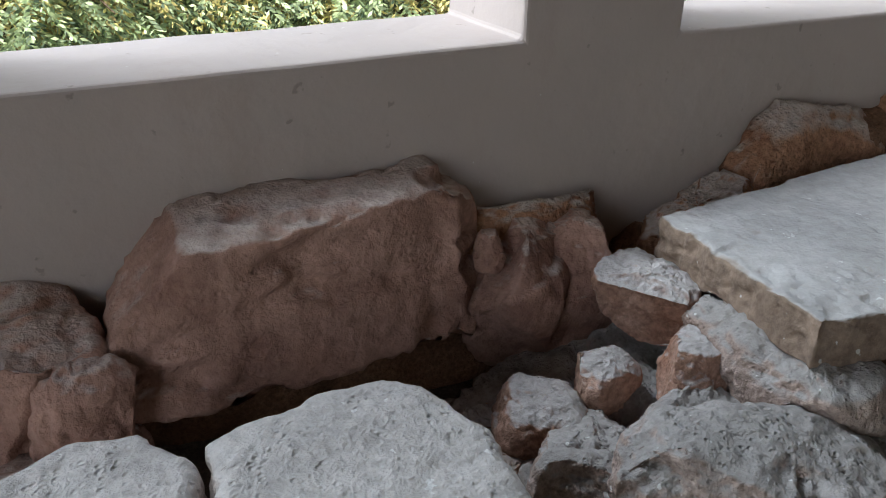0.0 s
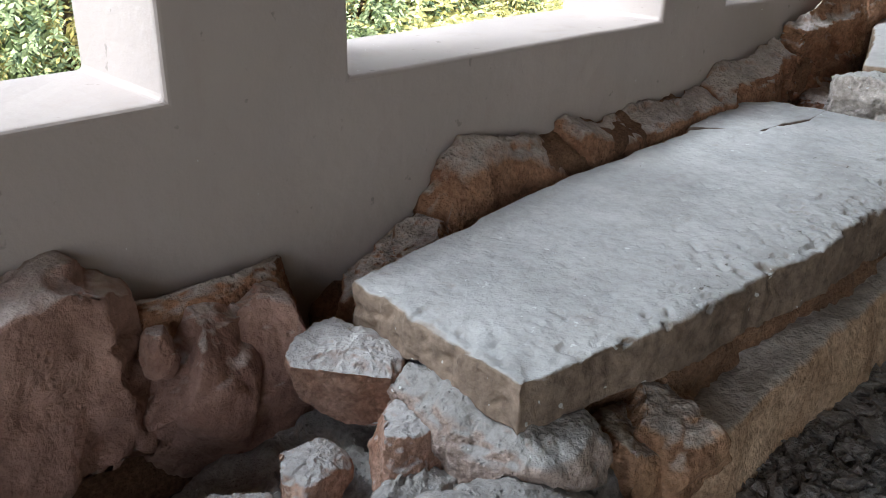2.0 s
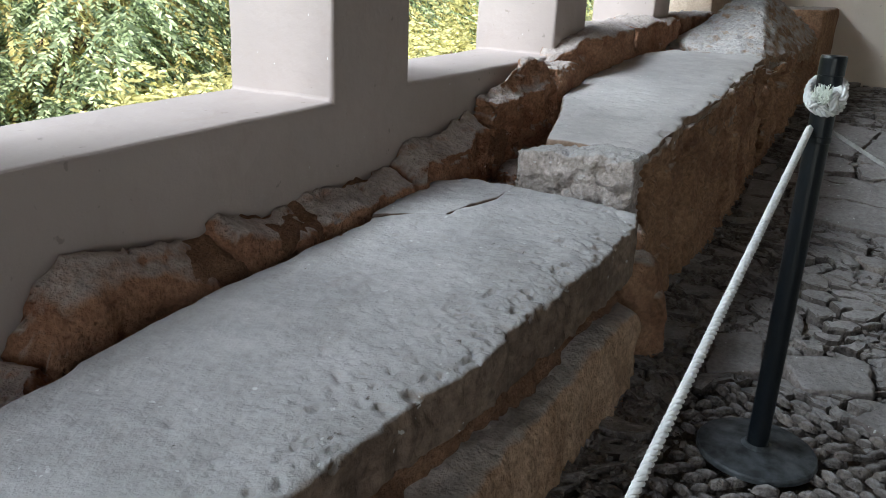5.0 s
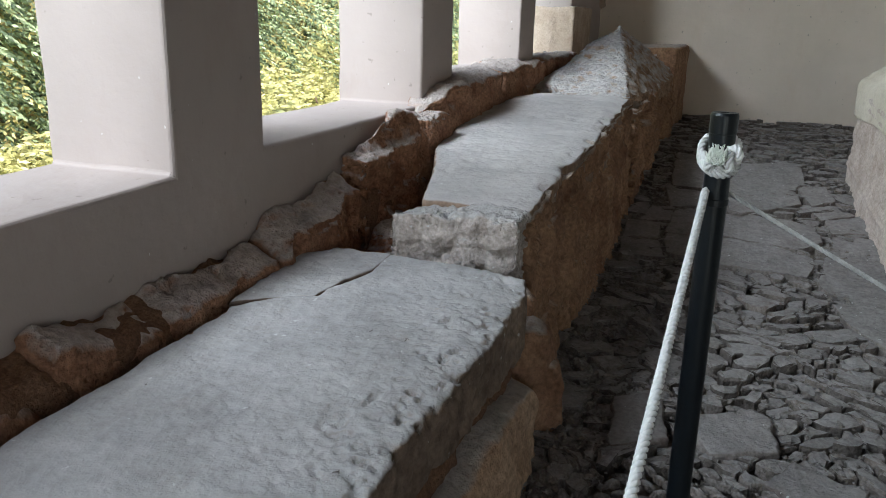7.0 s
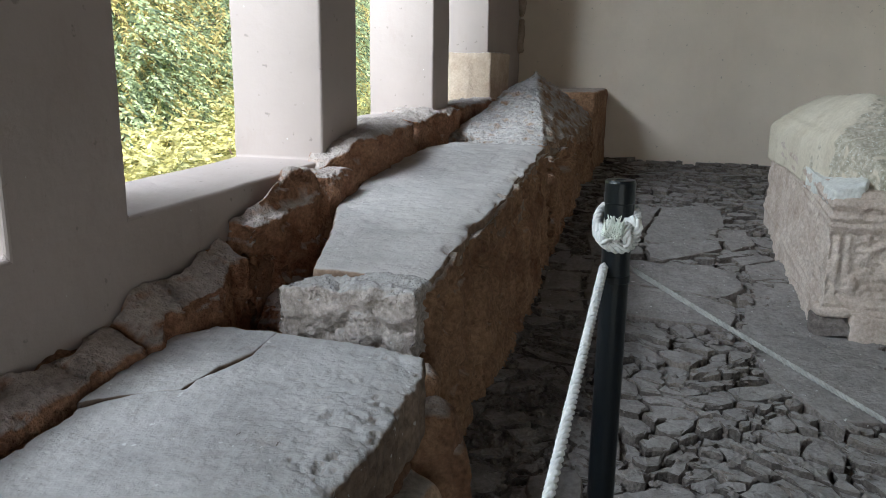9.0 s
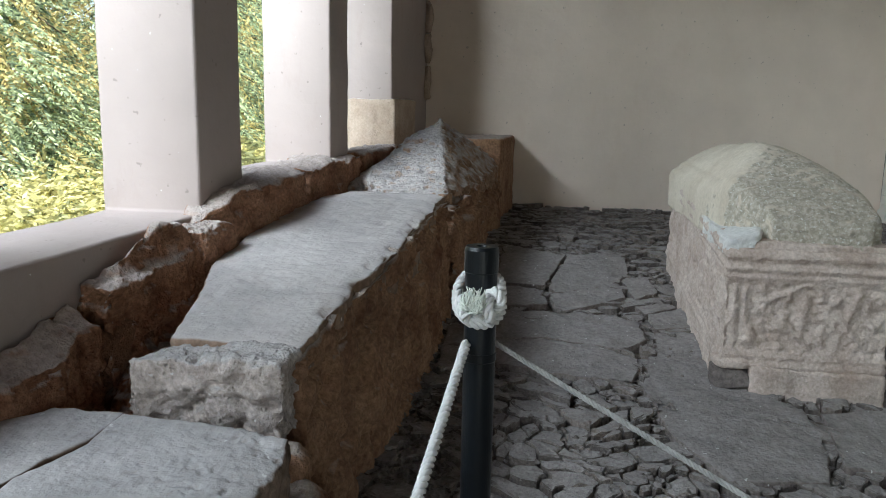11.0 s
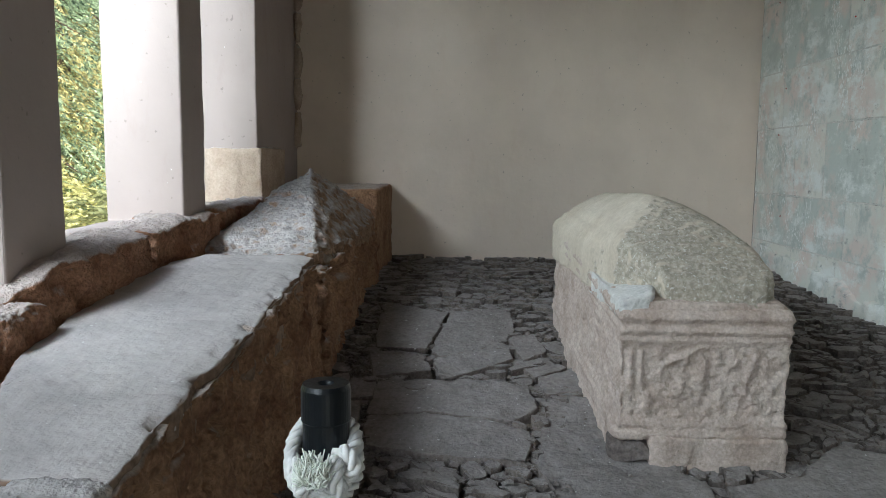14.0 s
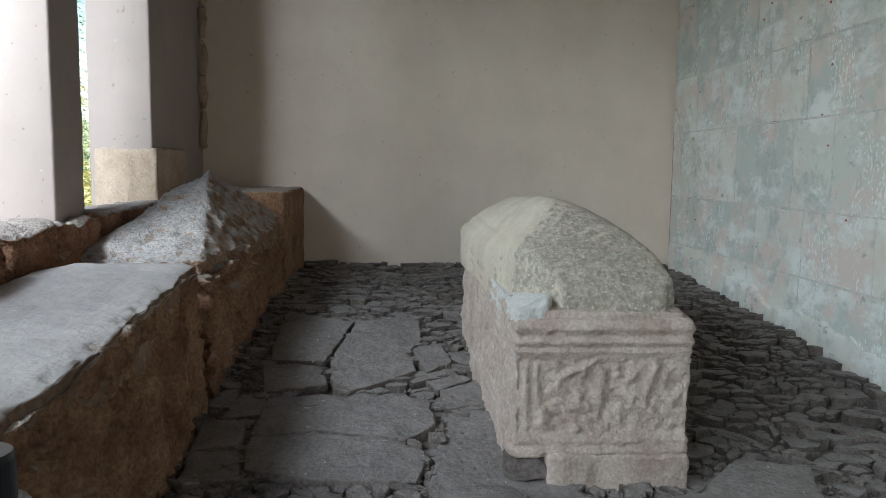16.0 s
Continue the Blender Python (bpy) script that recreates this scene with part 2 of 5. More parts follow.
def lid_material():
    """Creamy limestone; the weathered end slope is grey with lichen and pale flecks."""
    n = Nodes("lichen_limestone")
    c = n.mix(n.ramp(n.noise(3.0), (0.3, BLACK), (0.7, WHITE)), (0.54, 0.465, 0.365), (0.68, 0.615, 0.515))
    c = n.mix(0.5, c, n.ramp(n.noise(50.0, 7.0, 0.7), (0.3, (0.7, 0.68, 0.65)), (0.7, (1.2, 1.2, 1.2))), "MULTIPLY")
    sep = n.add("ShaderNodeSeparateXYZ")
    n.to(n.pos.outputs["Normal"], sep.inputs[0])
    where = n.math("ADD", n.math("MULTIPLY", sep.outputs[0], -1.0), n.math("MULTIPLY", n.math("SUBTRACT", n.noise(7.0, 6.0, 0.6), 0.5), 0.7))
    grey = n.mix(n.ramp(n.noise(48.0, 5.0, 0.65), (0.42, BLACK), (0.60, WHITE)), (0.33, 0.295, 0.235), (0.50, 0.45, 0.375))
    grey = n.mix(n.ramp(n.noise(60.0, 3.0, 0.6), (0.60, BLACK), (0.66, WHITE)), grey, (0.62, 0.61, 0.55))
    c = n.mix(n.ramp(where, (0.36, BLACK), (0.50, WHITE)), c, grey)
    n.color(c)
    n.bump(n.math("ADD", n.noise(40.0, 8.0, 0.7), n.noise(14.0, 6.0)), 0.7, 0.012)
    return n.finish(0.92)


M_LID = lid_material()
M_LOW_BOUNCE = stone_material("low_bounce_masonry", (0.20, 0.18, 0.155), (0.34, 0.315, 0.28), None, 0.9, 6.0, 0.3, grain=0.4)
M_JOINT = stone_material("pale_lime_joint", (0.60, 0.61, 0.57), (0.72, 0.70, 0.65), None, 0.9, 6.0, 0.3, grain=0.5)
M_OLD = wall_old_material()
M_POST = plain("black_paint", (0.004, 0.006, 0.008), 0.35)
M_POST.node_tree.nodes["Principled BSDF"].inputs["Specular IOR Level"].default_value = 0.4
M_BASE = plain("scuffed_black_iron", (0.05, 0.055, 0.058), 0.55, 0.0, 18.0, 0.7, 0.4)
M_ROPE = plain("white_rope", (0.74, 0.73, 0.71), 0.8, 0.0, 60.0, 0.12, 0.4)
# greyer copy of the rope colour, for the length hanging in shade
M_ROPE_SHADED = plain("shaded_rope", (0.42, 0.41, 0.39), 0.85, 0.0, 60.0, 0.2, 0.4)
M_TASSEL = plain("frayed_rope", (0.80, 0.83, 0.75), 0.9, 0.0, 60.0, 0.1, 0.4)
M_WOOD = plain("brown_ceiling_wood", (0.16, 0.08, 0.035), 0.7, 0.0, 6.0, 0.35, 0.4)
M_BARK = plain("bark", (0.11, 0.08, 0.06), 0.9, 0.0, 14.0, 0.4, 0.8)
M_DOT = plain("red_paint_dot", (0.42, 0.03, 0.03), 0.7)


def leaf_material(name, dark, light):
    n = Nodes(name)
    rnd = n.pos.outputs["Random Per Island"]
    c = n.ramp(rnd, (0.0, dark), (0.6, light), (1.0, tuple(1.5 * v for v in light)))
    n.color(c)
    n.finish(0.6)
    tr = n.add("ShaderNodeBsdfTranslucent")
    n.to(c, tr.inputs[0])
    ms = n.add("ShaderNodeMixShader")
    ms.inputs[0].default_value = 0.45
    n.to(n.b.outputs[0], ms.inputs[1])
    n.to(tr.outputs[0], ms.inputs[2])
    n.to(ms.outputs[0], n.t.nodes["Material Output"].inputs[0])
    return n.m


# leaf colours raised to carry overexposed sunlight; sprays yellowed as if backlit
M_LEAF = leaf_material("conifer_leaf", (0.06, 0.10, 0.07), (0.42, 0.52, 0.33))
M_LEAF_PALE = leaf_material("pale_leaf", (0.25, 0.25, 0.11), (0.62, 0.60, 0.30))
M_LEAF_BACKLIT = leaf_material("backlit_spray", (0.26, 0.21, 0.09), (0.58, 0.52, 0.24))
M_GRASS = plain("dry_grass_ground", (0.13, 0.14, 0.06), 0.95, 0.0, 1.5, 0.4, 0.6)

# ---- builders ----


def mesh_object(name, verts, faces, material, parent=None, label="", smooth=True):
    me = bpy.data.meshes.new(name)
    me.from_pydata([tuple(map(float, v)) for v in verts], [], faces)
    me.update()
    me.materials.append(material)
    if smooth:
        me.polygons.foreach_set("use_smooth", [True] * len(me.polygons))
    ob = new(name, me)
    ob.parent = parent
    if label:
        ob["label"] = label
    return ob


def part(name, bm, material, parent=None, label="", smooth=False):
    me = bpy.data.meshes.new(name)
    bmesh.ops.recalc_face_normals(bm, faces=bm.faces)
    bm.to_mesh(me)
    bm.free()
    me.materials.append(material)
    if smooth:
        me.polygons.foreach_set("use_smooth", [True] * len(me.polygons))
    ob = new(name, me)
    ob.parent = parent
    if label:
        ob["label"] = label
    return ob


def thing(name, at, label, category, group="", kind=""):
    ob = new(name)
    ob.location = at
    ob.empty_display_size = 0.1
    return tagged(ob, label, category, group, kind)


def under(ob, parent):
    """Make ob a part of parent and keep its place in the world."""
    ob.parent = parent
    ob.matrix_parent_inverse = Matrix.Translation(parent.location).inverted()
    return ob


def rough_up(ob, big, small, scale_big=3.0, scale_small=22.0, seed=0, lock_below=None, extra=None):
    """Push the vertices along their normals by world noise, so that faces are uneven and edges are worn."""
    me = ob.data
    count = len(me.vertices)
    co, no = np.empty(count * 3), np.empty(count * 3)
    me.vertices.foreach_get("co", co)
    me.vertices.foreach_get("normal", no)
    co, no = co.reshape(-1, 3), no.reshape(-1, 3)
    d = big * fbm(co, scale_big, 3, seed) + small * fbm(co, scale_small, 3, seed + 9, 0.6)
    if lock_below is not None:
        d = d * (co[:, 2] > lock_below)
    if extra:
        d = d + extra(co, no)
    co = co + no * d[:, None]
    me.vertices.foreach_set("co", co.ravel())
    me.update()


def resample(outline, step):
    pts = []
    for a, b in zip(outline, outline[1:] + outline[:1]):
        a, b = np.array(a, float), np.array(b, float)
        k = max(1, int(np.linalg.norm(b - a) / step))
        pts += [a + (b - a) * i / k for i in range(k)]
    return np.array(pts)


def inside(points, ring):
    """Which of the points lie inside the closed ring."""
    x, y = points[:, 0], points[:, 1]
    hit = np.zeros(len(points), bool)
    for a, b in zip(ring, np.roll(ring, -1, axis=0)):
        cross = (a[1] > y) != (b[1] > y)
        at = a[0] + (y - a[1]) * (b[0] - a[0]) / (b[1] - a[1] if b[1] != a[1] else 1e-9)
        hit ^= cross & (x < at)
    return hit


def stone(name, outline, ztop, zbot, material, spine, round_=0.02, big=0.008, small=0.004, step=0.025, batter=0.0, seed=0,
          scale_big=3.0, scale_small=22.0, wave=0.012, layers=None, extra=None):
    """A worked stone: an outline seen from above, a top surface ztop(x, y), sides that round over into it."""
    p = resample(outline, step)
    n = len(p)
    if sum(p[i][0] * p[(i + 1) % n][1] - p[(i + 1) % n][0] * p[i][1] for i in range(n)) < 0:
        p = p[::-1].copy()
    a, b = np.array(spine[0], float), np.array(spine[1], float)
    t = np.clip(((p - a) @ (b - a)) / max(1e-6, (b - a) @ (b - a)), 0, 1)
    way = a + t[:, None] * (b - a) - p
    way = way / np.linalg.norm(way, axis=1)[:, None]
    p = p + way * (wave * fbm(np.c_[p, np.full(n, float(zbot))], 5.0, 4, seed + 31, 0.6))[:, None]
    top = ztop(p[:, 0], p[:, 1])
    rings = []
    levels = layers or max(3, int((top.mean() - zbot) / step))
    for k in range(levels + 1):
        f = k / levels
        rings.append(np.c_[p + way * (batter * f), zbot + f * (top - round_ - zbot)])
    for k in range(1, 5):
        g = k / 4 * math.pi / 2
        q = p + way * (batter + round_ * (1 - math.cos(g)))
        rings.append(np.c_[q, ztop(q[:, 0], q[:, 1]) - round_ * (1 - math.sin(g))])
    verts = np.vstack(rings)
    faces = [(r * n + i, r * n + (i + 1) % n, (r + 1) * n + (i + 1) % n, (r + 1) * n + i) for r in range(len(rings) - 1) for i in range(n)]
    ring = rings[-1][:, :2]
    lo, hi = ring.min(0), ring.max(0)
    gx, gy = np.meshgrid(np.arange(lo[0], hi[0], step), np.arange(lo[1], hi[1], step * 0.9))
    grid = np.c_[(gx + (np.arange(gx.shape[0]) % 2)[:, None] * step / 2).ravel(), gy.ravel()]
    grid = grid[inside(grid, ring)]
    near = np.array([np.min(np.sum((ring - g) ** 2, axis=1)) for g in grid])
    grid = grid[near > (0.6 * step) ** 2]
    pts = [Vector(v) for v in np.vstack([ring, grid])]
    got = geometry.delaunay_2d_cdt(pts, [], [list(range(n))], 1, 1e-6)
    last, base = len(verts) - n, len(verts)
    index, new_verts = {}, []
    for k, origin in enumerate(got[3]):
        if origin and origin[0] < n:
            index[k] = last + origin[0]
        else:
            index[k] = base + len(new_verts)
            new_verts.append((got[0][k].x, got[0][k].y))
    nv = np.array(new_verts)
    verts = np.vstack([verts, np.c_[nv, ztop(nv[:, 0], nv[:, 1])]])
    faces += [tuple(index[i] for i in f) for f in got[2]]
    faces.append(tuple(range(n - 1, -1, -1)))
    ob = mesh_object(name, verts, faces, material)
    rough_up(ob, big, small, scale_big, scale_small, seed, extra=extra)
    return ob


def boulder(name, at, size, material, turn=0.0, tilt=(0.0, 0.0), box=3.0, big=0.12, seed=0, res=40, small=0.02, worn=0.66, pit=0.0):
    """A rough natural stone: a boxy round, broken by noise. size: full lengths; big and small are shares of the smallest."""
    u = np.linspace(0, 2 * math.pi, res * 2, endpoint=False)
    w = np.linspace(-math.pi / 2, math.pi / 2, res + 1)[1:-1]
    verts = [(0, 0, -1)]
    for a in w:
        for b in u:
            verts.append((math.cos(a) * math.cos(b), math.cos(a) * math.sin(b), math.sin(a)))
    verts.append((0, 0, 1))
    v = np.array(verts)
    v = v / (np.sum(np.abs(v) ** box, axis=1) ** (1 / box))[:, None]
    cut = random.Random(seed)
    for k in range(9):
        d = np.array([cut.gauss(0, 1), cut.gauss(0, 1), cut.gauss(0, 0.8)])
        d = d / np.linalg.norm(d)
        reach = (v @ d).max() * cut.uniform(worn, 0.90)
        v = v - d * np.clip(v @ d - reach, 0, None)[:, None]
    v = v / np.abs(v).max(0)
    half = np.array(size) / 2
    v = v * half
    v = np.array([(Euler((radians(tilt[0]), radians(tilt[1]), radians(turn))).to_matrix() @ Vector(q)) for q in v]) + np.array(at)
    m, rows = res * 2, res - 1
    faces = [(0, 1 + (i + 1) % m, 1 + i) for i in range(m)]
    faces += [(1 + r * m + i, 1 + r * m + (i + 1) % m, 1 + (r + 1) * m + (i + 1) % m, 1 + (r + 1) * m + i) for r in range(rows - 1) for i in range(m)]
    end = len(v) - 1
    faces += [(end, end - m + i, end - m + (i + 1) % m) for i in range(m)]
    ob = mesh_object(name, v, faces, material)
    s = min(size)
    rough_up(ob, big * s * 0.6, small * s, 1.2 / s, 7.5 / s, seed, extra=lambda co, no: -0.06 * s * np.clip(0.16 - np.abs(fbm(co, 1.6 / s, 3, seed + 3)), 0, 1) / 0.16 * 0.5 - pit * s * np.clip(fbm(co, 4.5 / s, 4, seed + 5, 0.65) - 0.08, 0, 1))
    return ob


def grid_box(bm, x0, x1, y0, y1, z0, z1, step=0.08):
    """A closed box with its faces cut into a grid."""
    ns = [max(1, int(round((b - a) / step))) for a, b in ((x0, x1), (y0, y1), (z0, z1))]
    seen = {}

    def vert(i, j, k):
        if (i, j, k) not in seen:
            seen[i, j, k] = bm.verts.new((x0 + (x1 - x0) * i / ns[0], y0 + (y1 - y0) * j / ns[1], z0 + (z1 - z0) * k / ns[2]))
        return seen[i, j, k]

    for ax in range(3):
        b, c = [q for q in range(3) if q != ax]
        for side in (0, ns[ax]):
            for i in range(ns[b]):
                for j in range(ns[c]):
                    quad = []
                    for di, dj in ((0, 0), (1, 0), (1, 1), (0, 1)):
                        key = [0, 0, 0]
                        key[ax], key[b], key[c] = side, i + di, j + dj
                        quad.append(vert(*key))
                    bm.faces.new(quad)


def tube(bm, pts, radius, sides=12, closed=False):
    """A round bar along the points."""
    rings = []
    pts = [Vector(p) for p in pts]
    n = len(pts)
    for i, p in enumerate(pts):
        a = pts[i - 1] if i or closed else p
        b = pts[(i + 1) % n] if i < n - 1 or closed else p
        d = (b - a).normalized()
        side = d.orthogonal().normalized() if not rings else (prev - d * prev.dot(d)).normalized()
        prev = side
        o = d.cross(side)
        r = radius[i] if isinstance(radius, (list, tuple)) else radius
        rings.append([bm.verts.new(p + r * (math.cos(k * 2 * math.pi / sides) * side + math.sin(k * 2 * math.pi / sides) * o)) for k in range(sides)])
    pairs = list(zip(rings, rings[1:])) + ([(rings[-1], rings[0])] if closed else [])
    for a, b in pairs:
        for k in range(sides):
            bm.faces.new((a[k], a[(k + 1) % sides], b[(k + 1) % sides], b[k]))
    if not closed:
        bm.faces.new(rings[0][::-1])
        bm.faces.new(rings[-1])


def turned(bm, profile, at=(0, 0, 0), sides=32):
    """A turned body from (radius, height) pairs."""
    rings = [[bm.verts.new((at[0] + r * math.cos(2 * math.pi * k / sides), at[1] + r * math.sin(2 * math.pi * k / sides), at[2] + z)) for k in range(sides)] for r, z in profile]
    for a, b in zip(rings, rings[1:]):
        for k in range(sides):
            bm.faces.new((a[k], a[(k + 1) % sides], b[(k + 1) % sides], b[k]))
    bm.faces.new(rings[0][::-1])
    bm.faces.new(rings[-1])


FLOOR_X = (-7.0, 2.9, 3.8, 5.4, 6.3, 7.0, 8.4, 10.4)
FLOOR_Z = (-0.06, 0.0, 0.02, 0.10, 0.19, 0.29, 0.40, 0.485)


def floor_z(x):
    return np.interp(x, FLOOR_X, FLOOR_Z)


# ---- structure: window wall ----
Y_IN, Y_OUT, X_END, X_WEST, Y_SOUTH, Z_TOP, Z_HEAD = 1.735, 2.21, 10.0, -2.7, -2.93, 3.85, 3.55
SILL = 0.90
SILL_X = (-6.2, -0.2, 0.967, 1.456, 2.905, 3.382, 4.823, 5.27, 6.69, 7.1, 8.43)
SILL_Z = (0.70, 0.812, 0.852, 0.848, 0.884, 0.911, 0.935, 1.03, 1.06, 1.07, 1.09)
WINDOWS = [(a, b, SILL) for a, b in ((-2.40, -0.95), (-0.47, 0.967), (1.456, 2.905), (3.382, 4.823), (5.27, 6.69), (7.10, 8.43))]


def window_wall():
    xs, zs = set(), set()
    for a, b, s in WINDOWS:
        xs.update((a, b)), zs.add(s)
    xs.update((X_WEST, X_END + 0.3)), zs.update((-1.2, Z_HEAD, Z_TOP))

    def fill(values, step):
        values = sorted(values)
        out = []
        for a, b in zip(values, values[1:]):
            k = max(1, int((b - a) / step))
            out += [a + (b - a) * i / k for i in range(k)]
        return out + [values[-1]]

    xs, zs = fill(xs, 0.09), fill(zs, 0.09)

    def is_open(x, z):
        return any(a < x < b and s < z < Z_HEAD for a, b, s in WINDOWS)

    nx, nz = len(xs) - 1, len(zs) - 1
    solid = [[not is_open((xs[i] + xs[i + 1]) / 2, (zs[k] + zs[k + 1]) / 2) for k in range(nz)] for i in range(nx)]
    bm = bmesh.new()
    seen = {}
    ny = 5

    def v(i, j, k):
        if (i, j, k) not in seen:
            seen[i, j, k] = bm.verts.new((xs[i], Y_IN + (Y_OUT - Y_IN) * j / ny, zs[k]))
        return seen[i, j, k]

    def filled(i, k):
        return 0 <= i < nx and 0 <= k < nz and solid[i][k]

    for i in range(nx):
        for k in range(nz):
            if not solid[i][k]:
                continue
            for j in (0, ny):
                bm.faces.new((v(i, j, k), v(i + 1, j, k), v(i + 1, j, k + 1), v(i, j, k + 1)))
            for j in range(ny):
                if not filled(i - 1, k):
                    bm.faces.new((v(i, j, k), v(i, j + 1, k), v(i, j + 1, k + 1), v(i, j, k + 1)))
                if not filled(i + 1, k):
                    bm.faces.new((v(i + 1, j, k), v(i + 1, j + 1, k), v(i + 1, j + 1, k + 1), v(i + 1, j, k + 1)))
                if not filled(i, k - 1):
                    bm.faces.new((v(i, j, k), v(i + 1, j, k), v(i + 1, j + 1, k), v(i, j + 1, k)))
                if not filled(i, k + 1):
                    bm.faces.new((v(i, j, k + 1), v(i + 1, j, k + 1), v(i + 1, j + 1, k + 1), v(i, j + 1, k + 1)))
    ob = part("wall_north", bm, M_PLASTER, smooth=True)
    for w in ob.data.vertices:
        x, y, z = w.co
        d = float(np.interp(x, SILL_X, SILL_Z)) - SILL
        w.co.z += d * max(0.0, 1 - abs(z - SILL) / 1.2)
    rough_up(ob, 0.004, 0.0025, 2.0, 9.0, 3)
    bev = ob.modifiers.new("worn_edges", "BEVEL")
    bev.width, bev.segments, bev.limit_method, bev.angle_limit = 0.014, 3, "ANGLE", radians(50)
    bev.harden_normals = False
    ob.data.polygons.foreach_set("use_smooth", [False] * len(ob.data.polygons))
    return tagged(ob, "thick rendered wall with a row of unglazed window openings", "wall", kind="structure")


wall_north = window_wall()


def slab_wall(name, x0, x1, y0, y1, z0, z1, material, label, category="wall", step=0.12, big=0.004, small=0.002):
    bm = bmesh.new()
    grid_box(bm, x0, x1, y0, y1, z0, z1, step)
    ob = part(name, bm, material, smooth=False)
    rough_up(ob, big, small, 1.5, 8.0, 5)
    return tagged(ob, label, category, kind="structure")


slab_wall("wall_east", X_END, X_END + 0.3, Y_SOUTH - 0.3, Y_IN, -1.0, Z_TOP, M_BEIGE, "plain rendered end wall, beige and faintly stained")
# dark base tone, added to cut bounced light from the unseen west stretch
slab_wall("wall_south", X_WEST, X_END, Y_SOUTH - 0.3, Y_SOUTH, -1.0, Z_TOP, M_LOW_BOUNCE, "old ashlar wall with a worn pale green wash", big=0.0008, small=0.0006)
# an assumed entrance, unseen behind the walk, added to hold the fill lamp
slab_wall("wall_west_1", X_WEST - 0.3, X_WEST, Y_SOUTH - 0.3, -2.5, -1.0, Z_TOP, M_PLASTER, "plain rendered wall, unseen, beside an assumed open entrance")
slab_wall("wall_west_2", X_WEST - 0.3, X_WEST, -0.1, Y_OUT, -1.0, Z_TOP, M_PLASTER, "plain rendered wall, unseen, beside an assumed open entrance")
slab_wall("wall_west_3", X_WEST - 0.3, X_WEST, -2.5, -0.1, 2.55, Z_TOP, M_PLASTER, "plain rendered wall, unseen, over an assumed open entrance")
slab_wall("ceiling", X_WEST - 0.3, X_END + 0.3, Y_SOUTH - 0.3, Y_OUT + 0.19, Z_TOP + 0.004, Z_TOP + 0.15, M_WOOD, "dark brown boarded ceiling", "ceiling", 0.5, 0, 0)


def ground_sheet(name, xs, ys, zfun, material, label, category, big=0.0, small=0.0):
    verts = [(x, y, zfun(x, y)) for x in xs for y in ys]
    m = len(ys)
    faces = [(i * m + j, (i + 1) * m + j, (i + 1) * m + j + 1, i * m + j + 1) for i in range(len(xs) - 1) for j in range(m - 1)]
    ob = mesh_object(name, verts, faces, material)
    if big:
        rough_up(ob, big, small, 2.5, 14.0, 8)
    return tagged(ob, label, category, kind="structure")


floor = ground_sheet("floor", np.arange(X_WEST - 0.2, X_END + 0.15, 0.06), np.arange(Y_SOUTH - 0.1, Y_IN + 0.1, 0.06),
                     lambda x, y: float(floor_z(x)) - 0.05, M_EARTH, "dark trodden earth floor under old paving", "floor", 0.012, 0.006)


def outside_z(x, y):
    return -1.0 - 0.16 * min(max(y - 2.3, 0), 14) + 0.02 * x if y > 2 else -1.0


outer = sorted({*np.linspace(-400, 400, 9), *np.linspace(-20, 40, 31)})
ground_sheet("ground", outer, outer, outside_z, M_GRASS, "dry grassy slope outside below the windows", "ground")

# ---- worked stones along the window wall ----


def pitted_band(co, no):
    """Weather pits and chips along the walkway edge of a slab's top."""
    w = np.clip((1.16 - co[:, 1]) / 0.34, 0, 1) * np.clip((no[:, 2] - 0.2) * 2, 0, 1)
    pits = np.clip(fbm(co, 44.0, 3, 71, 0.75) - 0.50, 0, 0.5)
    chips = np.clip(fbm(co, 13.0, 3, 75, 0.6) - 0.35, 0, 1) * np.clip((0.93 - co[:, 1]) / 0.12, 0, 1)
    left = np.clip((1.36 - co[:, 0]) / 0.12, 0, 1) * np.clip(fbm(co, 18.0, 3, 79, 0.65) - 0.0, 0, 1)
    few = np.clip(fbm(co, 26.0, 2, 78) - 0.75, 0, 1)
    return -0.032 * w * pits + 0.0028 * fbm(co, 9.0, 3, 73, 0.55) * (no[:, 2] > 0.5) - 0.016 * chips - 0.012 * few * (no[:, 2] > 0.5) - 0.010 * left - 0.009 * (no[:, 2] < 0.4) * np.clip(fbm(co, 16.0, 4, 77, 0.65), 0, 1)


slab = thing("stone_slab", (2.3, 1.15, 0.36), "long pale flat stone slab, pitted and cracked at one corner, on rubble", "stone slab")
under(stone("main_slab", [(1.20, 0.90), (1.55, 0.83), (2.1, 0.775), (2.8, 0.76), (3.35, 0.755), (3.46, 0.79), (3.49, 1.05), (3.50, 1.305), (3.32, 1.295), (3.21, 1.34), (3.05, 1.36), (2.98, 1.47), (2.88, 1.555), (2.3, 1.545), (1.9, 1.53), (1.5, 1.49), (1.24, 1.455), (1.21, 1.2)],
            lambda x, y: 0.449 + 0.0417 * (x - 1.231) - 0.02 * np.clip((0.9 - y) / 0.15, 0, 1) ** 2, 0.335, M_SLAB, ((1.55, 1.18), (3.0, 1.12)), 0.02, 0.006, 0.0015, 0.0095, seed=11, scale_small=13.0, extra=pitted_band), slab)
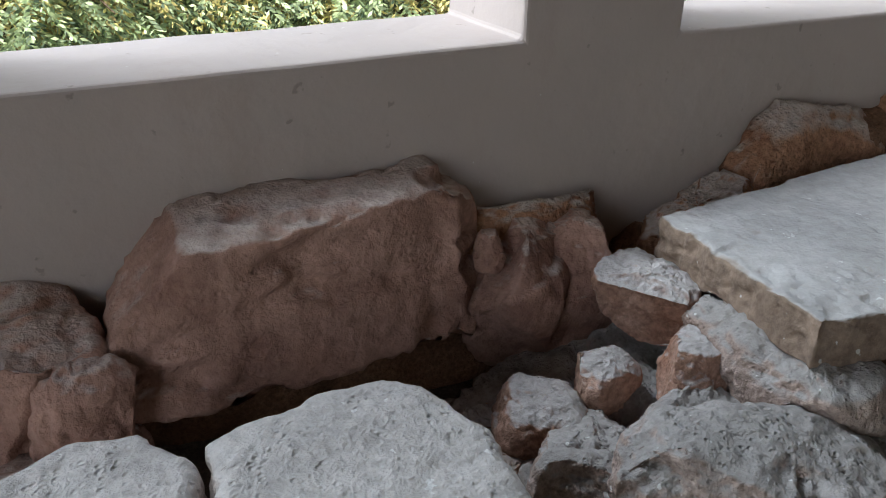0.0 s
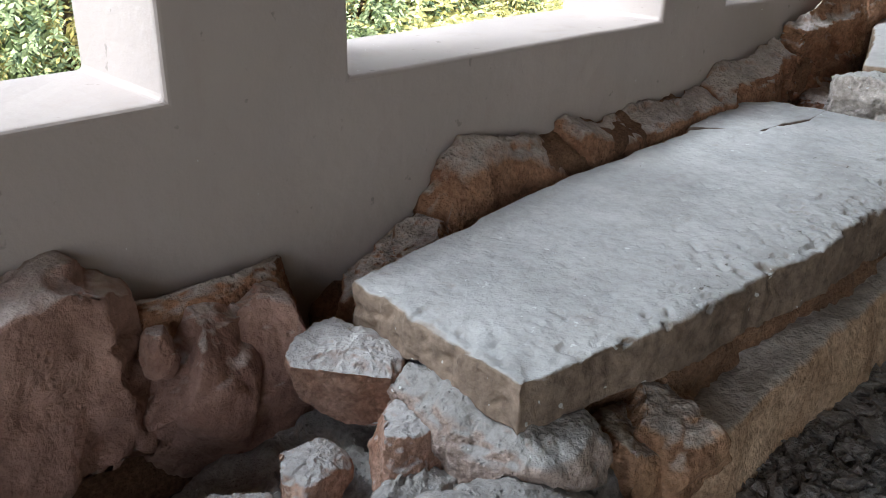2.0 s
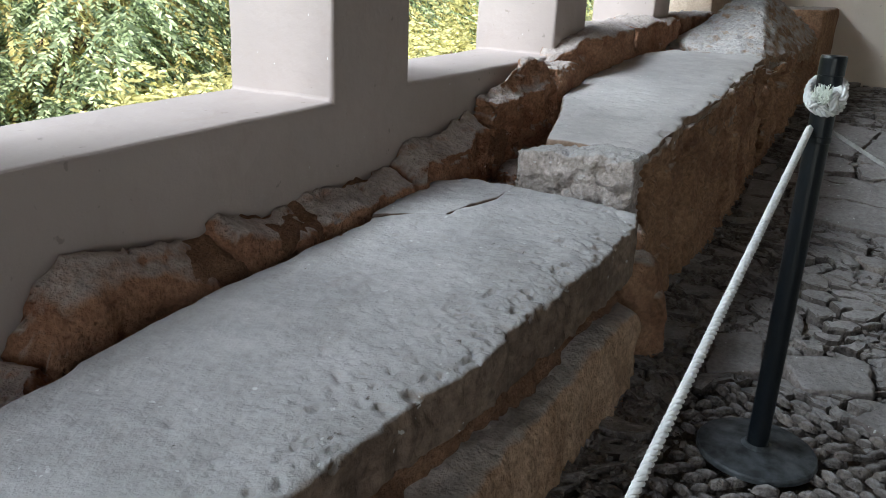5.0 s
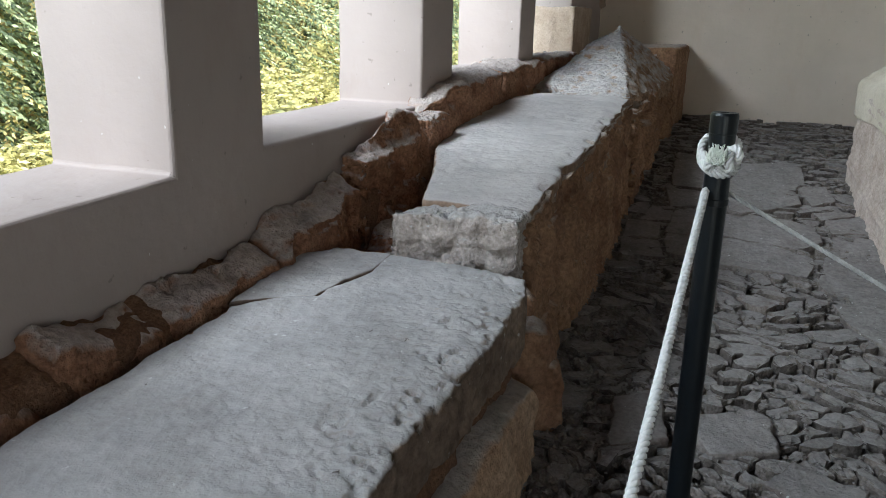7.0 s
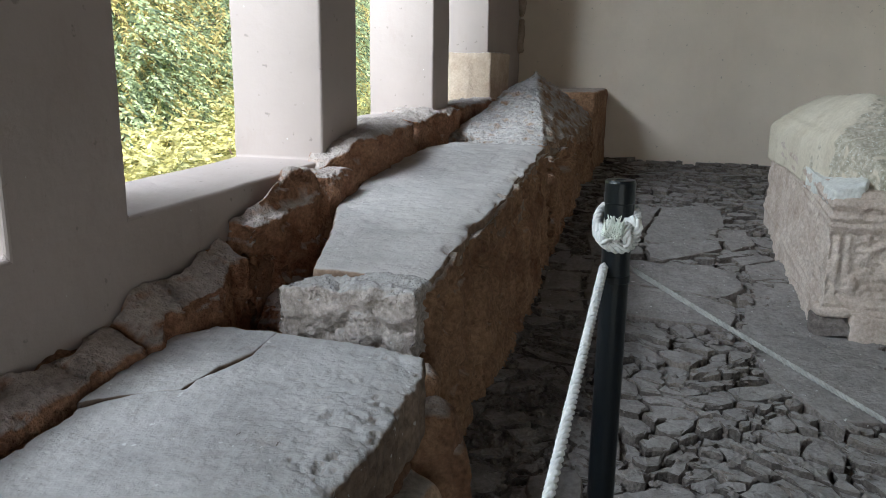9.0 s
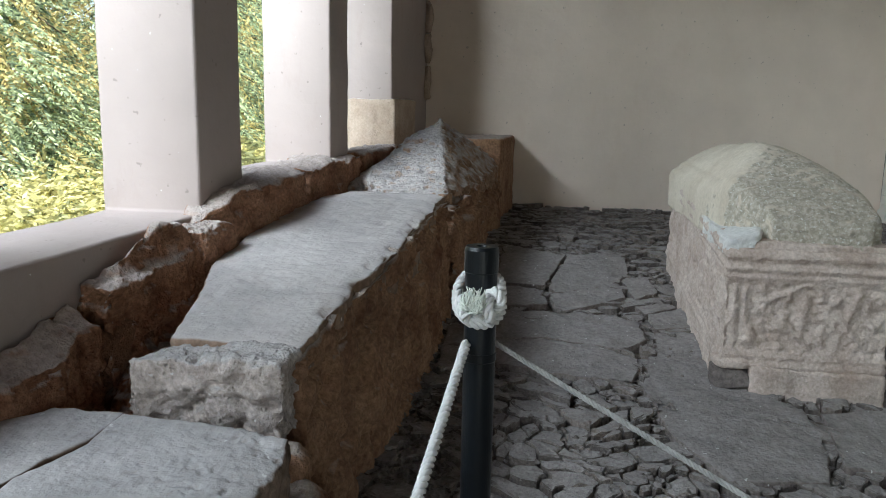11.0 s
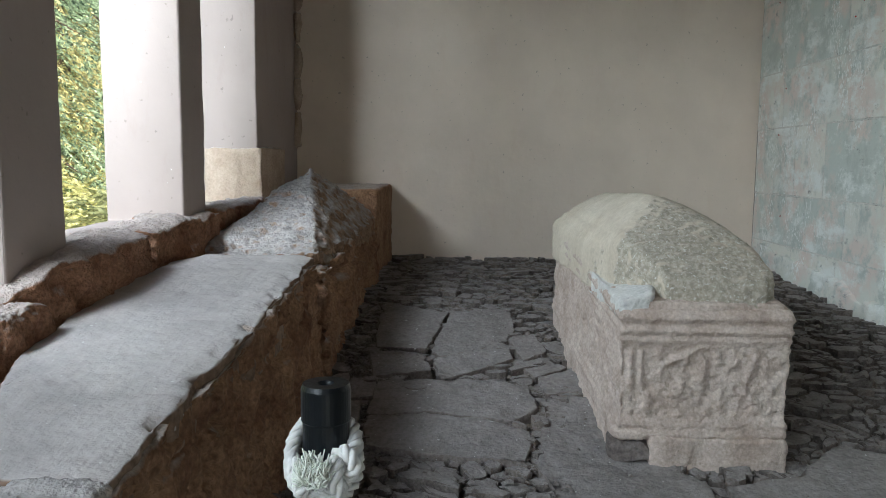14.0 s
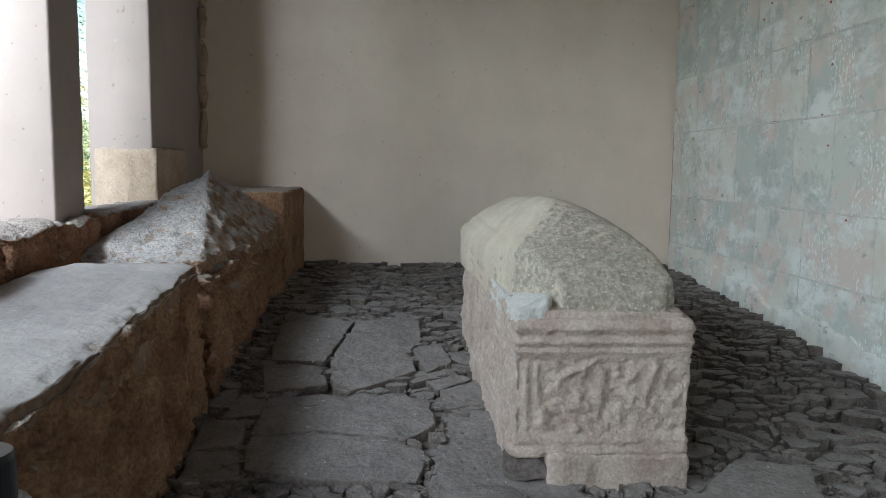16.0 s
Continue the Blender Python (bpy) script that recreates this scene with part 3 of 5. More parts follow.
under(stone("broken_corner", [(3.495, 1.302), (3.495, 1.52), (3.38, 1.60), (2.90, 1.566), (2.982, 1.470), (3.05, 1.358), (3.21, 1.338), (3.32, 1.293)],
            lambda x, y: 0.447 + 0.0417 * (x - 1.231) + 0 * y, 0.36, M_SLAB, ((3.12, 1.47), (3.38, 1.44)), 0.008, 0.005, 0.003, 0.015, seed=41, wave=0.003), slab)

chest2 = thing("lidded_chest", (4.9, 1.15, 0.0), "weathered tan stone chest with a pale worn lid", "stone chest")


def carved_side(co, no):
    """Sunk mouldings and cracks on the chest's long side."""
    u = (co[:, 2] - (0.62 + 0.087 * (co[:, 0] - 3.7)))
    side = 1.0 * (no[:, 1] < -0.5)
    line = np.exp(-((u + 0.06) / 0.012) ** 2) * (co[:, 0] > 3.8) * (co[:, 0] < 4.2)
    crack = np.exp(-((co[:, 0] - 4.32 - 0.12 * (0.5 - co[:, 2])) / 0.018) ** 2) * (u < -0.03)
    scar = np.clip(fbm(co * np.array([0.7, 1, 1.5]), 8.0, 4, 55, 0.65) - 0.1, 0, 1)
    split = np.exp(-(fbm(co * np.array([0.8, 1, 1.3]), 3.4, 4, 57, 0.55) / 0.035) ** 2)
    chisel = np.clip(fbm(co * np.array([1.0, 1, 0.6]) + co[:, [2, 1, 0]] * np.array([0.5, 0, 0]), 17.0, 3, 59, 0.6) - 0.15, 0, 1)
    return -side * (0.030 * chisel + 0.05 * line + 0.05 * crack + 0.055 * scar + 0.035 * split)


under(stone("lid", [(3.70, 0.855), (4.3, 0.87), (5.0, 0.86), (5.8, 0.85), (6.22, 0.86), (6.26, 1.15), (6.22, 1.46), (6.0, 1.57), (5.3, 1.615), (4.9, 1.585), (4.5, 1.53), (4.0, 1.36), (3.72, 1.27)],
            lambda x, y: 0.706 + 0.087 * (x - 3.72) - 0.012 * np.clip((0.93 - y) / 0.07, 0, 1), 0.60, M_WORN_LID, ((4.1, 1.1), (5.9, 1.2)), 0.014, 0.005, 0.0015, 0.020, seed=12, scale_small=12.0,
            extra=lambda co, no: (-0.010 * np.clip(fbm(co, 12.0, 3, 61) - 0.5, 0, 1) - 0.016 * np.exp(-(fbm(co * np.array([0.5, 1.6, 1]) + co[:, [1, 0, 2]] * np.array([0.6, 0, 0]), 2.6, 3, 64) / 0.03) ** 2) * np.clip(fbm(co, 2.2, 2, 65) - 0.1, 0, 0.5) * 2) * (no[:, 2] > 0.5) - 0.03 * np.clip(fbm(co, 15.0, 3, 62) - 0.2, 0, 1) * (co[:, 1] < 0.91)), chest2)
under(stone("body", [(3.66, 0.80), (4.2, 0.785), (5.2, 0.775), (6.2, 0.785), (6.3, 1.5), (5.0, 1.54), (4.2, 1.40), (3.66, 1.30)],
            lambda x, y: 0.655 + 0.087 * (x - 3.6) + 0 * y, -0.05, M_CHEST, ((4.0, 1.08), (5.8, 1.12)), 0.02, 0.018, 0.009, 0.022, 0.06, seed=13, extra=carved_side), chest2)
# paler stone on this end, the light on its face put into the colour
under(stone("end_block", [(3.575, 0.855), (3.72, 0.85), (3.74, 1.27), (3.60, 1.36), (3.56, 1.33)],
            lambda x, y: 0.692 + 0.05 * (x - 3.6) - 0.02 * np.clip((y - 1.28) / 0.08, 0, 1), 0.44, M_TUFA, ((3.65, 0.95), (3.66, 1.2)), 0.020, 0.018, 0.009, 0.012, seed=42,
            extra=lambda co, no: -0.012 * np.clip((0.585 - co[:, 2]) / 0.03, 0, 1) * (no[:, 0] < -0.5) - 0.030 * np.clip(fbm(co, 16.0, 4, 43, 0.65) - 0.2, 0, 1)), chest2)

chest1 = stone("stone_chest", [(1.72, 0.70), (2.4, 0.69), (3.28, 0.675), (3.36, 0.8), (3.36, 1.45), (1.7, 1.45), (1.55, 0.85)],
               lambda x, y: 0.205 + 0.05 * (x - 2.2) + 0.012 * np.sin(9 * x) + 0 * y, -0.08, M_CHEST_PALE, ((2.0, 1.1), (3.0, 1.1)), 0.03, 0.018, 0.009, 0.025, 0.03, seed=14)
tagged(chest1, "tan weathered stone chest with a dusty ledge under a slab", "stone chest")
for at, size, turn, seed, label in (((3.47, 0.82, 0.16), (0.24, 0.26, 0.44), 5, 81, "tan upright stone wedged between two chests"), ((3.50, 0.77, 0.08), (0.22, 0.22, 0.36), 20, 82, "tan rounded stone beside a chest foot"), ((3.58, 0.86, 0.36), (0.14, 0.16, 0.16), 0, 83, "small tan stone under a slab end")):
    tagged(boulder("wedge_stone", at, size, M_CHEST, turn, (0, 0), 4.0, 0.1, seed, 28), label, "stone", "stones wedged between the chests")


def hip(x, y):
    """A hipped, broken lid: a long pale front slope and a brown slope to the walkway."""
    front = 0.87 + 0.345 * (x - 6.63) + 0.05 * (1.2 - y)
    south = 0.86 + 0.0985 * (x - 6.6) + 1.082 * (y - 0.90)
    north = 0.90 + 1.12 * (1.68 - y)
    back = 1.0 + 0.55 * (8.85 - x)
    return np.minimum(np.minimum(front, south), np.minimum(north, back))


chest3 = thing("gabled_chest", (7.5, 1.15, 0.2), "brown cracked stone chest with a broken gabled lid", "stone chest")
under(stone("gabled_lid", [(6.64, 0.93), (7.1, 0.86), (7.7, 0.82), (8.7, 0.80), (8.85, 1.2), (8.7, 1.55), (7.6, 1.66), (6.75, 1.66), (6.62, 1.58)],
            hip, 0.80, M_GABLE, ((7.0, 1.2), (8.1, 1.2)), 0.015, 0.016, 0.012, 0.018, seed=15, scale_small=16.0,
            extra=lambda co, no: -0.030 * np.clip(fbm(co, 14.0, 4, 66, 0.7) - 0.05, 0, 1)), chest3)
under(stone("body", [(6.33, 0.795), (7.6, 0.775), (8.85, 0.77), (8.88, 1.5), (6.4, 1.52)],
            lambda x, y: 0.80 + 0.06 * (x - 6.3) + 0 * y, 0.0, M_CHEST, ((6.9, 1.15), (8.4, 1.15)), 0.03, 0.03, 0.014, 0.03, 0.05, seed=16,
            extra=lambda co, no: -0.09 * np.clip(fbm(co * np.array([0.7, 1, 1.4]), 6.0, 4, 68, 0.65) - 0.05, 0, 1) - 0.045 * np.exp(-(fbm(co, 3.2, 4, 67, 0.55) / 0.04) ** 2) - 0.05 * np.exp(-((co[:, 2] - 0.74 - 0.03 * np.sin(5 * co[:, 0])) / 0.02) ** 2)), chest3)
endblock = stone("stone_block", [(8.92, 0.80), (9.96, 0.76), (9.97, 1.7), (8.95, 1.68)],
                 lambda x, y: 1.19 + 0.015 * (x - 9) + 0 * y, 0.3, M_CHEST, ((9.3, 1.2), (9.6, 1.2)), 0.03, 0.015, 0.006, 0.03, seed=17)
tagged(endblock, "squared tan stone block against the end wall", "stone block")
pedestal = stone("pier_stone", [(8.405, 1.695), (8.95, 1.66), (9.3, 1.70), (9.3, 1.78), (8.8, 2.16), (8.405, 2.16)],
                 lambda x, y: 1.535 + 0 * x, 1.0, M_PALE_TAN, ((8.7, 1.88), (8.8, 1.88)), 0.015, 0.012, 0.006, 0.025, seed=43)
tagged(pedestal, "squared tan stone at the foot of a wall pier", "stone block")
LEDGE = [[(4.68, 1.72), (4.74, 1.67), (4.86, 1.625), (5.05, 1.59), (5.6, 1.575), (5.86, 1.585), (5.88, 1.97), (5.32, 1.95), (5.25, 1.80), (4.68, 1.80)],
         [(5.90, 1.59), (6.3, 1.60), (7.02, 1.615), (7.05, 1.90), (6.62, 1.95), (5.92, 1.97)],
         [(7.07, 1.61), (7.7, 1.63), (8.4, 1.65), (8.4, 1.86), (7.6, 1.90), (7.09, 1.90)]]
for k, outline in enumerate(LEDGE):
    mid = sum(p[0] for p in outline) / len(outline)
    ledge = stone("rock_ledge", outline, lambda x, y: np.interp(x, (4.7, 4.85, 5.0, 5.4, 5.8, 6.6, 8.4), (0.90, 0.99, 1.04, 1.06, 1.085, 1.10, 1.125)) - 0.25 * np.clip((1.665 - y), 0, 1), 0.25, M_RED,
                  ((mid - 0.3, 1.74), (mid + 0.3, 1.75)), 0.025, 0.024, 0.014, 0.022, seed=44 + 7 * k,
                  extra=lambda co, no: -0.045 * np.clip(fbm(co, 7.0, 4, 69, 0.65) - 0.1, 0, 1) * (no[:, 2] < 0.6))
    tagged(ledge, "reddish broken rock ledge at the wall foot, dusty on top", "rock", "rock ledges under the windows")
for k, (z, h) in enumerate(((1.75, 0.36), (2.1, 0.30), (2.42, 0.34), (2.78, 0.32), (3.1, 0.36))):
    under(boulder("broken_corner", (9.95, 1.715, z), (0.16, 0.09, h), M_PALE_TAN, 10 * k, (0, 0), 3.4, 0.2, 160 + k, 16, 0.05), wall_north)

# ---- rough stones between slabs and wall ----
fill = stone("red_earth_fill", [(1.25, 1.60), (2.2, 1.60), (3.4, 1.62), (4.6, 1.62), (4.75, 1.78), (1.3, 1.78)],
             lambda x, y: np.interp(x, (1.2, 1.6, 2.0, 3.0, 4.0, 4.7), (0.20, 0.36, 0.56, 0.58, 0.66, 0.85)) + 0.4 * (y - 1.72), -0.03, M_SOIL, ((1.6, 1.69), (4.4, 1.70)), 0.03, 0.025, 0.014, 0.03, seed=49, scale_big=6.0)
tagged(fill, "red-brown earth packed along the wall foot", "earth")
soil = stone("packed_earth", [(1.42, 0.98), (1.7, 0.83), (2.5, 0.775), (3.33, 0.765), (3.38, 1.3), (1.45, 1.3)],
             lambda x, y: 0.235 + 0.05 * (x - 2.2) + 0.14 * np.clip((y - 0.79) / 0.14, 0, 1), -0.03, M_SOIL, ((1.8, 1.08), (3.0, 1.06)), 0.03, 0.018, 0.014, 0.022, 0.03, seed=50, scale_big=6.0)
tagged(soil, "red-brown earth packed under a stone slab", "earth")
ROW = [  # centre, size, turn, tilt, boxiness, seed, label
    ((1.55, 1.64, 0.26), (0.42, 0.22, 0.30), 10, (10, -24), 4.0, 102, "red-brown earthy stone against the wall"),
    ((4.66, 1.67, 0.62), (0.46, 0.20, 0.60), 0, (6, -6), 4.6, 107, "reddish rock at the foot of a pier"),
    ((4.05, 1.53, 0.34), (0.60, 0.20, 0.34), 10, (0, -4), 4.4, 108, "dark red stone deep in the gap"),
]
for at, size, turn, tilt, box, seed, label in ROW:
    tagged(boulder("wall_foot_stone", at, size, M_RED, turn, tilt, box, 0.15, seed, 80, 0.028, 0.80, 0.04), label, "stone", "stones along the wall foot")
# x from, x to, front y, heights at the wall along x, fall towards the front, rounding, seed, label
BLOCKS = [
    (1.66, 2.265, 1.572, (1.66, 1.72, 1.77, 1.84, 1.94, 2.12, 2.26), (0.44, 0.52, 0.59, 0.645, 0.655, 0.625, 0.56), 0.85, 0.045, 201, "red-brown lumpy stone with a pale dusty crown"),
    (2.275, 2.665, 1.565, (2.27, 2.33, 2.42, 2.52, 2.66), (0.585, 0.635, 0.61, 0.575, 0.585), 0.45, 0.035, 202, "brown stone with a pale dusty top"),
    (2.675, 3.245, 1.560, (2.68, 2.74, 3.0, 3.24), (0.575, 0.60, 0.61, 0.615), 0.42, 0.022, 203, "brown long stone, flat and dusty on top"),
    (3.235, 3.885, 1.565, (3.24, 3.34, 3.6, 3.88), (0.60, 0.675, 0.71, 0.755), 0.50, 0.022, 204, "brown split stone with a slanting dusty top"),
]
for x0, x1, y0, xs_, zs_, fall, soft_, seed, label in BLOCKS:
    ob = stone("wall_foot_stone", [(x0, y0 + 0.03), (x0 + 0.05, y0 + 0.005), ((x0 + x1) / 2, y0), (x1 - 0.05, y0 + 0.005), (x1, y0 + 0.02), (x1, 1.745), (x0, 1.745)],
               lambda x, y, xs_=xs_, zs_=zs_, fall=fall: np.interp(x, xs_, zs_) - fall * np.clip(1.725 - y, 0, 1), 0.22, M_RED, ((x0 + 0.12, 1.66), (x1 - 0.12, 1.66)), soft_, 0.009, 0.005, 0.013,
               0.02, seed=seed, scale_big=5.0, wave=0.022,
               extra=lambda co, no: -0.040 * np.clip(fbm(co * np.array([0.6, 1, 1.3]), 9.0, 4, 211, 0.65) - 0.2, 0, 1) * (1 - 0.7 * (no[:, 2] > 0.6)) - 0.020 * np.exp(-(fbm(co, 4.2, 3, 213, 0.5) / 0.03) ** 2))
    tagged(ob, label, "stone", "stones along the wall foot")


def stepped_top(x, y):
    step_ = 0.775 + 0.11 * (x - 3.85)
    back = np.interp(x, (3.88, 4.05, 4.2, 4.4, 4.55), (0.78, 0.83, 0.915, 0.945, 0.93))
    return step_ + (back - step_) * np.clip((y - 1.655 + 0.10 * (x - 4.0)) / 0.035, 0, 1) - 0.25 * np.clip(1.64 - y, 0, 1)


ob = stone("wall_foot_stone", [(3.895, 1.60), (4.1, 1.555), (4.35, 1.545), (4.53, 1.57), (4.56, 1.745), (3.895, 1.745)], stepped_top, 0.25, M_RED, ((4.05, 1.66), (4.4, 1.66)), 0.022, 0.016, 0.009, 0.013,
           0.03, seed=205, scale_big=5.0, wave=0.02,
           extra=lambda co, no: -0.05 * np.clip(fbm(co * np.array([0.8, 1, 1.2]), 8.0, 4, 221, 0.65) - 0.1, 0, 1))
tagged(ob, "reddish cracked stone with a dusty step, rising to a window sill", "stone", "stones along the wall foot")


def boulder_top(x, y):
    slope = 0.508 + 0.06 * x + 0.26 * (y - 1.55)
    return np.minimum(slope, 0.54 + 0.06 * x) - 1.1 * np.clip(0.08 - x, 0, 1) - 0.9 * np.clip(x - 0.70, 0, 1)


big = stone("boulder", [(-0.13, 1.50), (0.10, 1.46), (0.45, 1.48), (0.75, 1.53), (0.86, 1.62), (0.86, 1.80), (0.0, 1.80), (-0.13, 1.72)],
            boulder_top, 0.15, M_BOULDER, ((0.1, 1.68), (0.65, 1.70)), 0.018, 0.010, 0.005, 0.016, 0.05, seed=21,
            extra=lambda co, no: -0.03 * np.exp(-(((co[:, 0] - 0.28) / 0.04) ** 2 + ((co[:, 2] - 0.47) / 0.025) ** 2)) - 0.040 * np.clip(fbm(co * np.array([0.7, 1, 1.6]), 8.0, 4, 90, 0.6) - 0.2, 0, 1) - 0.02 * np.exp(-((co[:, 2] - 0.30 - 0.12 * co[:, 0] - 0.05 * np.sin(6 * co[:, 0])) / 0.02) ** 2) - 0.006 * np.clip(fbm(co, 26.0, 3, 94, 0.65), 0, 1) + 0.008 * np.clip(fbm(co, 3.0, 2, 92), -1, 1))
tagged(big, "large reddish-brown boulder with a slanting dusty top edge", "boulder")
LUMPS = [
    ((0.93, 1.62, 0.20), (0.36, 0.30, 0.44), M_BOULDER, 5, (10, 0), 3.2, 111, "brown lumpy rock beside a boulder"),
    ((1.07, 1.62, 0.18), (0.30, 0.30, 0.46), M_BOULDER, -10, (12, 6), 3.2, 112, "brown knobbly rock with a pale crown"),
    ((0.82, 1.58, 0.36), (0.07, 0.10, 0.12), M_BOULDER, 0, (0, 8), 2.6, 113, "small upright stone knob"),
    ((1.02, 1.70, 0.34), (0.58, 0.16, 0.24), M_RED, 3, (0, 2), 2.2, 114, "arched band of red earthy rock"),
    # next: a soil-coloured filler added for the shade below the boulder
    ((0.45, 1.72, -0.02), (1.5, 0.18, 0.38), M_SOIL, 1, (0, 0), 5.0, 115, "dark filler for the shaded void under a boulder"),
    ((-0.32, 1.62, 0.22), (0.42, 0.36, 0.38), M_BOULDER, 4, (6, 4), 3.4, 116, "brown rough rock against the wall"),
    ((-0.15, 1.52, 0.12), (0.26, 0.28, 0.42), M_BOULDER, 15, (0, 0), 3.0, 117, "brown cracked rock against a boulder"),
    ((-0.62, 1.55, 0.14), (0.5, 0.5, 0.42), M_BOULDER, 4, (6, 4), 3.4, 118, "brown rough rock against the wall"),
    ((-0.30, 1.40, 0.02), (0.6, 0.3, 0.34), M_BOULDER, 9, (6, 0), 3.4, 119, "brown shadowed rock in the gap"),
    ((1.15, 1.36, 0.28), (0.24, 0.27, 0.17), M_RUBBLE, 28, (8, 0), 4.0, 120, "squarish pale stone with a cracked dusty top"),
    ((1.12, 1.12, 0.21), (0.22, 0.19, 0.16), M_RUBBLE, 20, (6, 0), 4.2, 121, "brick-like reddish stone with a pale top"),
    ((0.96, 1.25, 0.14), (0.18, 0.17, 0.16), M_RUBBLE, 10, (10, 0), 3.2, 122, "pinkish grey broken stone"),
    ((0.80, 1.25, 0.07), (0.20, 0.22, 0.18), M_RUBBLE, -25, (6, 8), 3.4, 123, "grey broken stone with a reddish side"),
    ((0.84, 1.06, 0.08), (0.40, 0.26, 0.22), M_HEAP, 40, (12, 0), 3.0, 124, "pale crumbly mortar and stone heap"),
    ((1.02, 1.00, 0.13), (0.34, 0.20, 0.22), M_HEAP, 25, (8, 0), 3.0, 125, "pale crumbly stone beside rubble"),
    ((1.02, 0.80, 0.09), (0.62, 0.42, 0.40), M_HEAP, -18, (0, 6), 3.0, 126, "pale pitted rock with deep holes"),
    ((1.30, 1.05, 0.20), (0.35, 0.5, 0.30), M_HEAP, 0, (0, 0), 3.4, 127, "pale rubble packed under a slab"),
    ((0.67, 1.20, 0.0), (0.16, 0.14, 0.12), M_RED, 30, (0, 0), 3.2, 128, "small red-brown stone in the gap"),
    ((0.72, 1.36, -0.01), (0.16, 0.13, 0.12), M_RUBBLE, 10, (0, 0), 3.0, 129, "small grey stone in the gap"),
    ((1.62, 0.86, 0.12), (0.34, 0.36, 0.34), M_CHEST, 0, (0, 0), 3.0, 130, "tan hollow rock under a slab"),
    ((1.50, 0.84, 0.10), (0.34, 0.26, 0.34), M_CHEST, 30, (0, 10), 3.0, 131, "tan broken rock beside a chest"),
    ((1.30, 1.45, 0.16), (0.22, 0.22, 0.28), M_RUBBLE, 12, (0, 0), 3.2, 132, "grey stone propping a slab corner"),
]
for at, size, mat, turn, tilt, box, seed, label in LUMPS:
    tagged(boulder("rubble_stone", at, size, mat, turn, tilt, box, 0.12, seed, 84 if mat is M_HEAP else 64, 0.02, 0.60, 0.05 if mat is M_HEAP else 0.02), label, "stone", "rubble below the first windows")
bed = stone("rubble_bed", [(0.62, 1.50), (0.66, 1.10), (0.75, 0.85), (0.95, 0.66), (1.35, 0.72), (1.5, 0.9), (1.45, 1.5), (1.0, 1.56)],
            lambda x, y: 0.03 + 0.20 * np.clip(x - 0.68, 0, 0.7) + 0.03 * np.clip(1.3 - y, -0.2, 0.5), -0.06, M_HEAP, ((0.95, 1.2), (1.2, 1.1)), 0.03, 0.03, 0.014, 0.02, seed=231, scale_big=7.0, wave=0.03,
            extra=lambda co, no: -0.05 * np.clip(fbm(co, 11.0, 4, 233, 0.65) - 0.1, 0, 1))
tagged(bed, "crumbled mortar and earth between rubble stones", "rubble")
near1 = stone("flat_stone", [(0.055, 1.08), (0.06, 1.12), (0.13, 1.175), (0.28, 1.205), (0.41, 1.175), (0.45, 1.13), (0.51, 0.97), (0.50, 0.80), (0.40, 0.62), (0.08, 0.66), (0.045, 0.9)],
              lambda x, y: 0.34 - 0.01 * (1 - y) + 0 * x, 0.04, M_TUFA, ((0.25, 0.85), (0.28, 0.98)), 0.03, 0.012, 0.006, 0.015, seed=45, wave=0.02)
tagged(near1, "whitish weathered flat-topped stone", "stone", "flat stones by the walkway")
near2 = stone("flat_stone", [(-0.40, 1.10), (-0.26, 1.17), (-0.15, 1.22), (-0.05, 1.215), (0.005, 1.14), (0.04, 1.07), (0.02, 0.85), (-0.1, 0.7), (-0.42, 0.75)],
              lambda x, y: 0.325 - 0.01 * (1 - y) + 0 * x, 0.04, M_TUFA, ((-0.25, 0.95), (-0.12, 0.98)), 0.03, 0.012, 0.006, 0.015, seed=46, wave=0.02)
tagged(near2, "whitish rough stone with a broken edge", "stone", "flat stones by the walkway")
tagged(boulder("rubble_stone", (0.03, 0.93, 0.2), (0.10, 0.10, 0.12), M_RED, 10, (0, 0), 3.5, 0.1, 140, 20), "small red-brown stone between flat stones", "stone", "rubble below the first windows")

# ---- sarcophagus ----
sarc = thing("sarcophagus", (5.4, -1.02, 0.1), "carved pale limestone sarcophagus with a gabled lid", "sarcophagus")


def body_top(x):
    return 0.80 + 0.11 * (x - 5.4)


def swag(y, z, cy, cz, r):
    return np.exp(-((np.hypot(y - cy, (z - cz) * 1.1) - r) / 0.011) ** 2)


def stroke(y, z, a, b, wide):
    """A raised line of the relief from a to b."""
    t = np.clip(((y - a[0]) * (b[0] - a[0]) + (z - a[1]) * (b[1] - a[1])) / ((b[0] - a[0]) ** 2 + (b[1] - a[1]) ** 2), 0, 1)
    return np.exp(-(np.hypot(y - a[0] - t * (b[0] - a[0]), z - a[1] - t * (b[1] - a[1])) / wide) ** 2)


